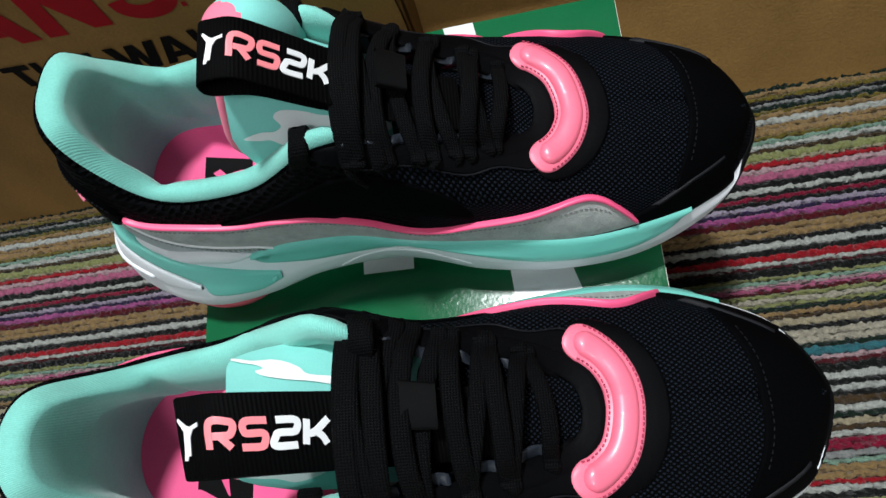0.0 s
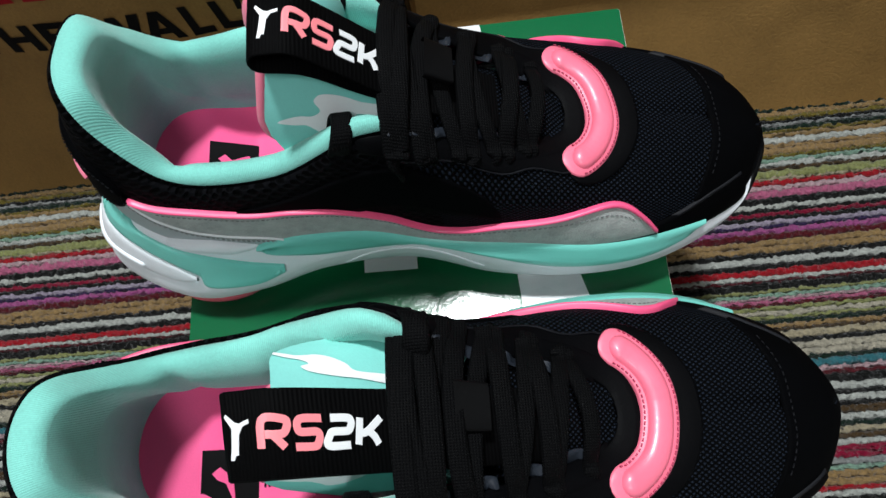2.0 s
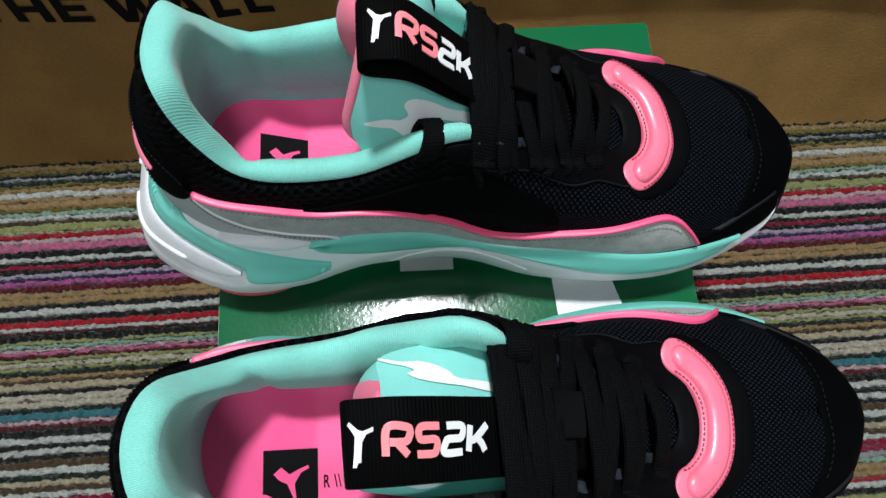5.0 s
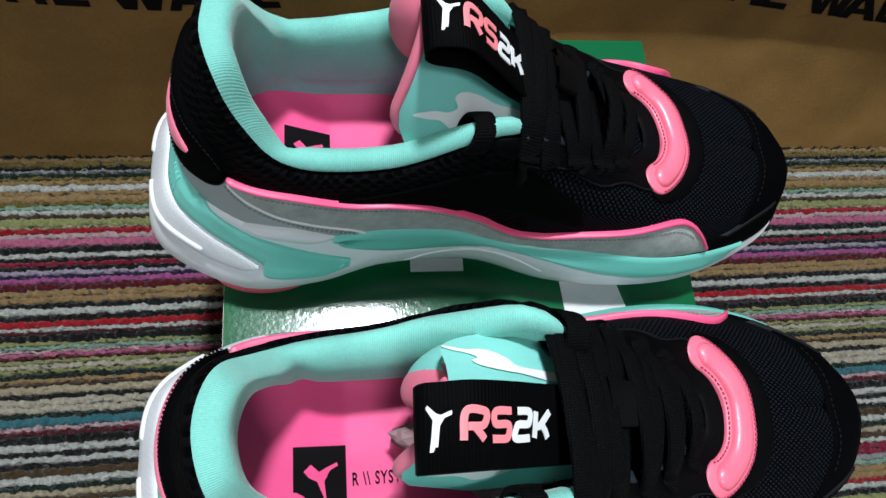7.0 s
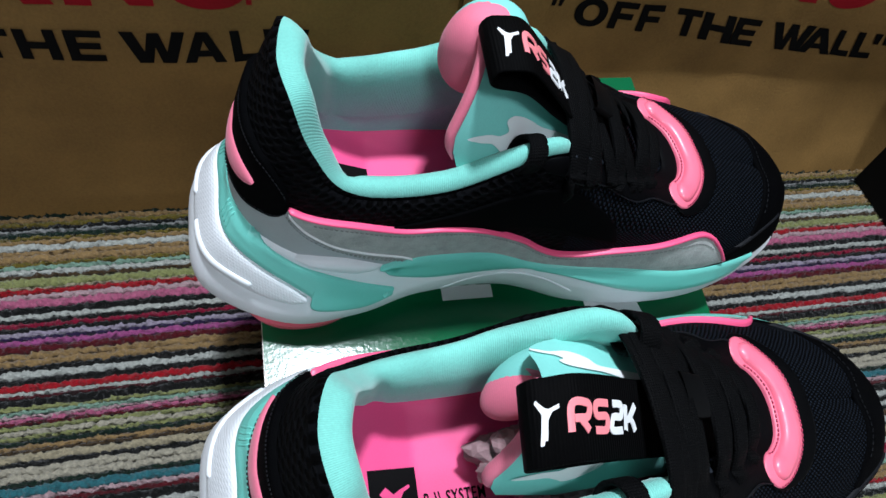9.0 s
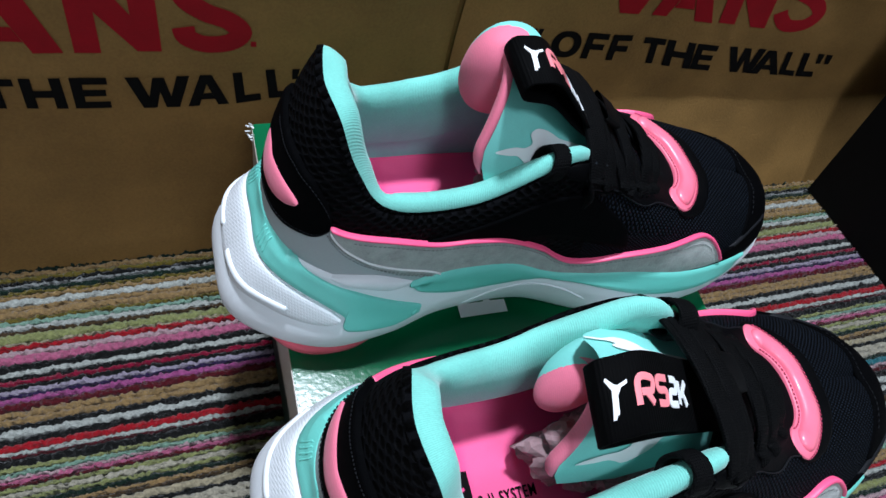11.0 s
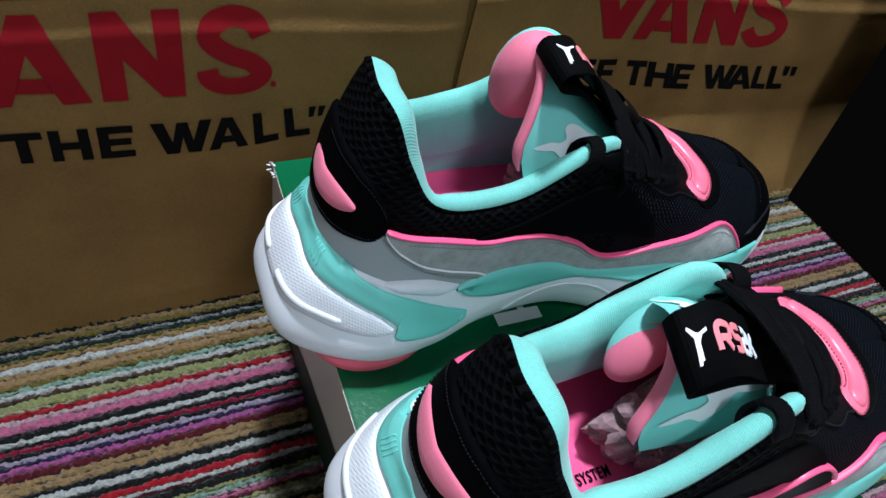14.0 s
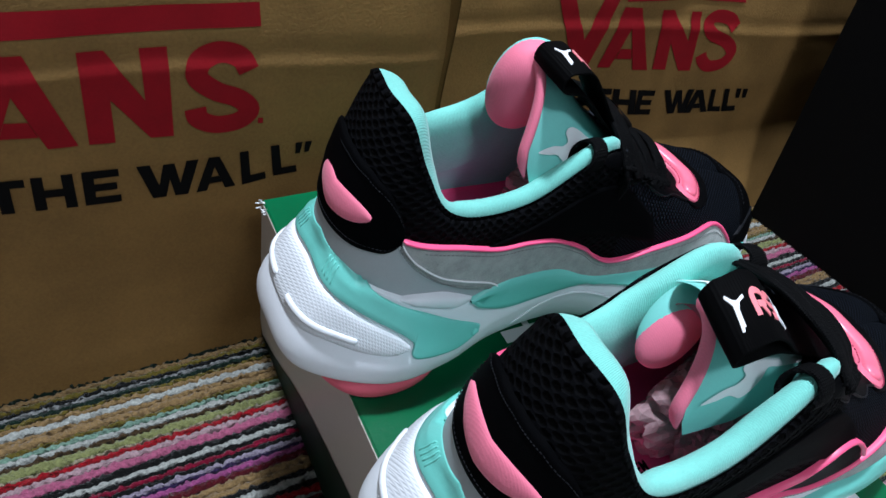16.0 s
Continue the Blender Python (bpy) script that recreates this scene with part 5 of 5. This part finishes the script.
    P("white_mark", poly([(0.004, -0.0075), (0.0055, -0.0075), (0.0062, -0.006), (0.0075, -0.006), (0.0085, 0.0005), (0.0105, 0.003), (0.0135, 0.0038), (0.0135, 0.0052), (0.0090, 0.0040), (0.0070, 0.0045), (0.0035, 0.0072), (0.0028, 0.0062), (0.0055, 0.0025), (0.0048, -0.003)],
                         lambda a, b, h: on_tag(0.0026 + 0.74 * (a - 0.0028), b * 0.84, h), 0.00025), "print", tag, "plain white raised mark", smooth=False)

    # laces
    def eyelet(x, s, out=0.004, h=0.002):
        y = np.interp(x, TX[5:9], TM[5:9]) + out
        return np.array(on_top(x, s * y, h))

    def bandrow(xa, xb, bulge, wob, leg=1.0):
        p, q = eyelet(xa, -1), eyelet(xb, 1)
        pts = []
        for k in np.linspace(0, 1, 9):
            m_ = p * (1 - k) + q * k
            m_[2] += bulge * math.sin(math.pi * k) ** 0.6
            m_[0] += wob * math.sin(math.pi * k)
            pts.append(m_)
        return spline([eyelet(xa, -1, 0.004 + 0.0045 * leg, -0.002), eyelet(xa, -1, 0.004 + 0.0025 * leg, 0.0024)] + pts + [eyelet(xb, 1, 0.004 + 0.0025 * leg, 0.0024), eyelet(xb, 1, 0.004 + 0.0045 * leg, -0.002)], 4)

    rnd = np.random.default_rng(11 if flip else 5)
    rows_ = (0.005, 0.0185, 0.032, 0.0455, 0.058)
    laces = P("laces", ribbon(bandrow(rows_[4], rows_[4] + 0.004, 0.0065, 0.003), 0.0032, 0.0018, (0.3, 0, 1)), "lace", shoe, "flat black laces")
    for i in range(4):
        # a diagonal below, then the two straighter turns that lie over it
        P("lace_strand", ribbon(bandrow(rows_[i + 1] - 0.003, rows_[i] + 0.003, 0.0075, rnd.uniform(-0.002, 0.002)), 0.0033, 0.0018, (0.3, 0, 1)), "lace", laces)
        P("lace_strand", ribbon(bandrow(rows_[i] + rnd.uniform(-0.002, 0.002), rows_[i] + 0.004 + rnd.uniform(-0.003, 0.003), 0.0118 - 0.0006 * i, rnd.uniform(-0.003, 0.003)), 0.0036, 0.0020, (0.3, 0, 1)), "lace", laces)
    for xo, yo in ((0.0010 if not flip else -0.0030, 0.0), (0.0035, 0.002)):
        P("lace_strand", ribbon(bandrow(rows_[0] + xo, rows_[0] + xo + 0.002, 0.0155 + tag_lift, yo, 0.3), 0.0036, 0.0020, (0.3, 0, 1)), "lace", laces)
    for s in (-1, 1):
        q_ = 5.40 if flip and s < 0 else 4.85
        k_ = int(q_ * SEG) if s < 0 else NU - int(q_ * SEG)
        c = t[k_] + to_c[k_] * thick[k_] * 0.5
        a = np.linspace(0, 2 * math.pi, 25)
        ring_ = np.stack([c[0] + 0.003 * np.sin(a), c[1] + 0.0066 * np.cos(a), c[2] + 0.0004 + 0.0072 * np.sin(a)], axis=1)
        P("lace_loop", ribbon(ring_, 0.0042, 0.0018, np.stack([np.zeros(25), np.cos(a), np.sin(a)], axis=1)), "lace", laces, "black webbing loop round the collar end")
    # rubber lace keeper
    ka = np.linspace(0.49, 0.58, 10)
    P("lace_keeper", between(np.stack([ka, np.full(10, -0.30)], axis=1), np.stack([ka, np.full(10, 0.30)], axis=1), lambda a, b, h: tongue_at(a, b, h + 0.0110), 0.0014), "rubber", tg, "matte black rubber lace keeper")
    return shoe


def strap(path, hw, th, roll_):
    """A flat strap whose width runs along y."""
    path = np.asarray(path, dtype=float)
    T = np.gradient(path, axis=0)
    T /= np.linalg.norm(T, axis=1)[:, None] + 1e-12
    N = np.cross(T, (0, 1, 0))
    prof = [(-1, 0.0), (-0.96, 0.8), (-0.5, 1), (0, 1), (0.5, 1), (0.96, 0.8), (1, 0.0), (0.96, -0.8), (0, -1), (-0.96, -0.8)]
    P_ = np.stack([path + np.array((0, hw * a, hw * a * roll_)) + N * (th * b) for a, b in prof], axis=1)
    v, f_ = grid(P_, cv=True)
    return v, f_


sneaker((0, 0.040, LID), False, [(0.080, 0.066), (0.055, 0.082), (0.028, 0.0995), (0.000, 0.1205), (-0.018, 0.1355), (-0.031, 0.1450)],
                   [(0.022, 0.1060), (0.013, 0.1155), (0.0032, 0.1260), (-0.009, 0.1395), (-0.020, 0.1500), (-0.029, 0.1515)], -0.003, -0.0040,
                   "black, mint and pink sneaker with tall tongue on the shoebox")
sneaker((0.003, -0.0865, LID), True, [(0.080, 0.066), (0.055, 0.082), (0.028, 0.098), (0.000, 0.113), (-0.018, 0.122), (-0.037, 0.1275)],
                    [(0.026, 0.099), (0.012, 0.1090), (-0.0035, 0.1185), (-0.020, 0.1310), (-0.033, 0.1380), (-0.0420, 0.1370)], -0.0036, -0.0050,
                    "black, mint and pink sneaker with slumped tongue on the shoebox")


def tissue(at_, size, seed):
    """A crumpled wad of tissue paper stuffed into a shoe: sharp ridges between flat facets."""
    bm = bmesh.new()
    bmesh.ops.create_icosphere(bm, subdivisions=5, radius=1)
    rng_ = np.random.default_rng(int(seed * 10))
    planes = [(Vector(rng_.normal(size=3)).normalized(), rng_.uniform(0.55, 0.95)) for _ in range(34)]
    for v in bm.verts:
        d = v.co.normalized()
        r = min([1.15] + [h / d.dot(n_) for n_, h in planes if d.dot(n_) > 0.05])
        p = d * 2.2 + Vector((seed, 0, 0))
        r += -0.34 * (1 - abs(noise.noise(p * 1.3)) * 2.2) ** 3 * 0.5 + 0.09 * abs(noise.noise(Vector((p.x * 5, p.y * 5, p.z * 1.2))))
        v.co = Vector((d.x * size[0] * r, d.y * size[1] * r, d.z * size[2] * r))
    bm.verts.index_update()
    d = [tuple(v.co) for v in bm.verts], [tuple(v.index for v in f.verts) for f in bm.faces]
    bm.free()
    ob = part("tissue_paper", d, "tissue", at=at_, smooth=False)
    return tagged(ob, "crumpled pale pink tissue paper stuffed inside a sneaker", "tissue paper", "tissue wads")


tissue((0.002, 0.044, LID + 0.066), (0.036, 0.026, 0.024), 2.0)
tissue((-0.005, -0.093, LID + 0.069), (0.042, 0.030, 0.037), 9.0)
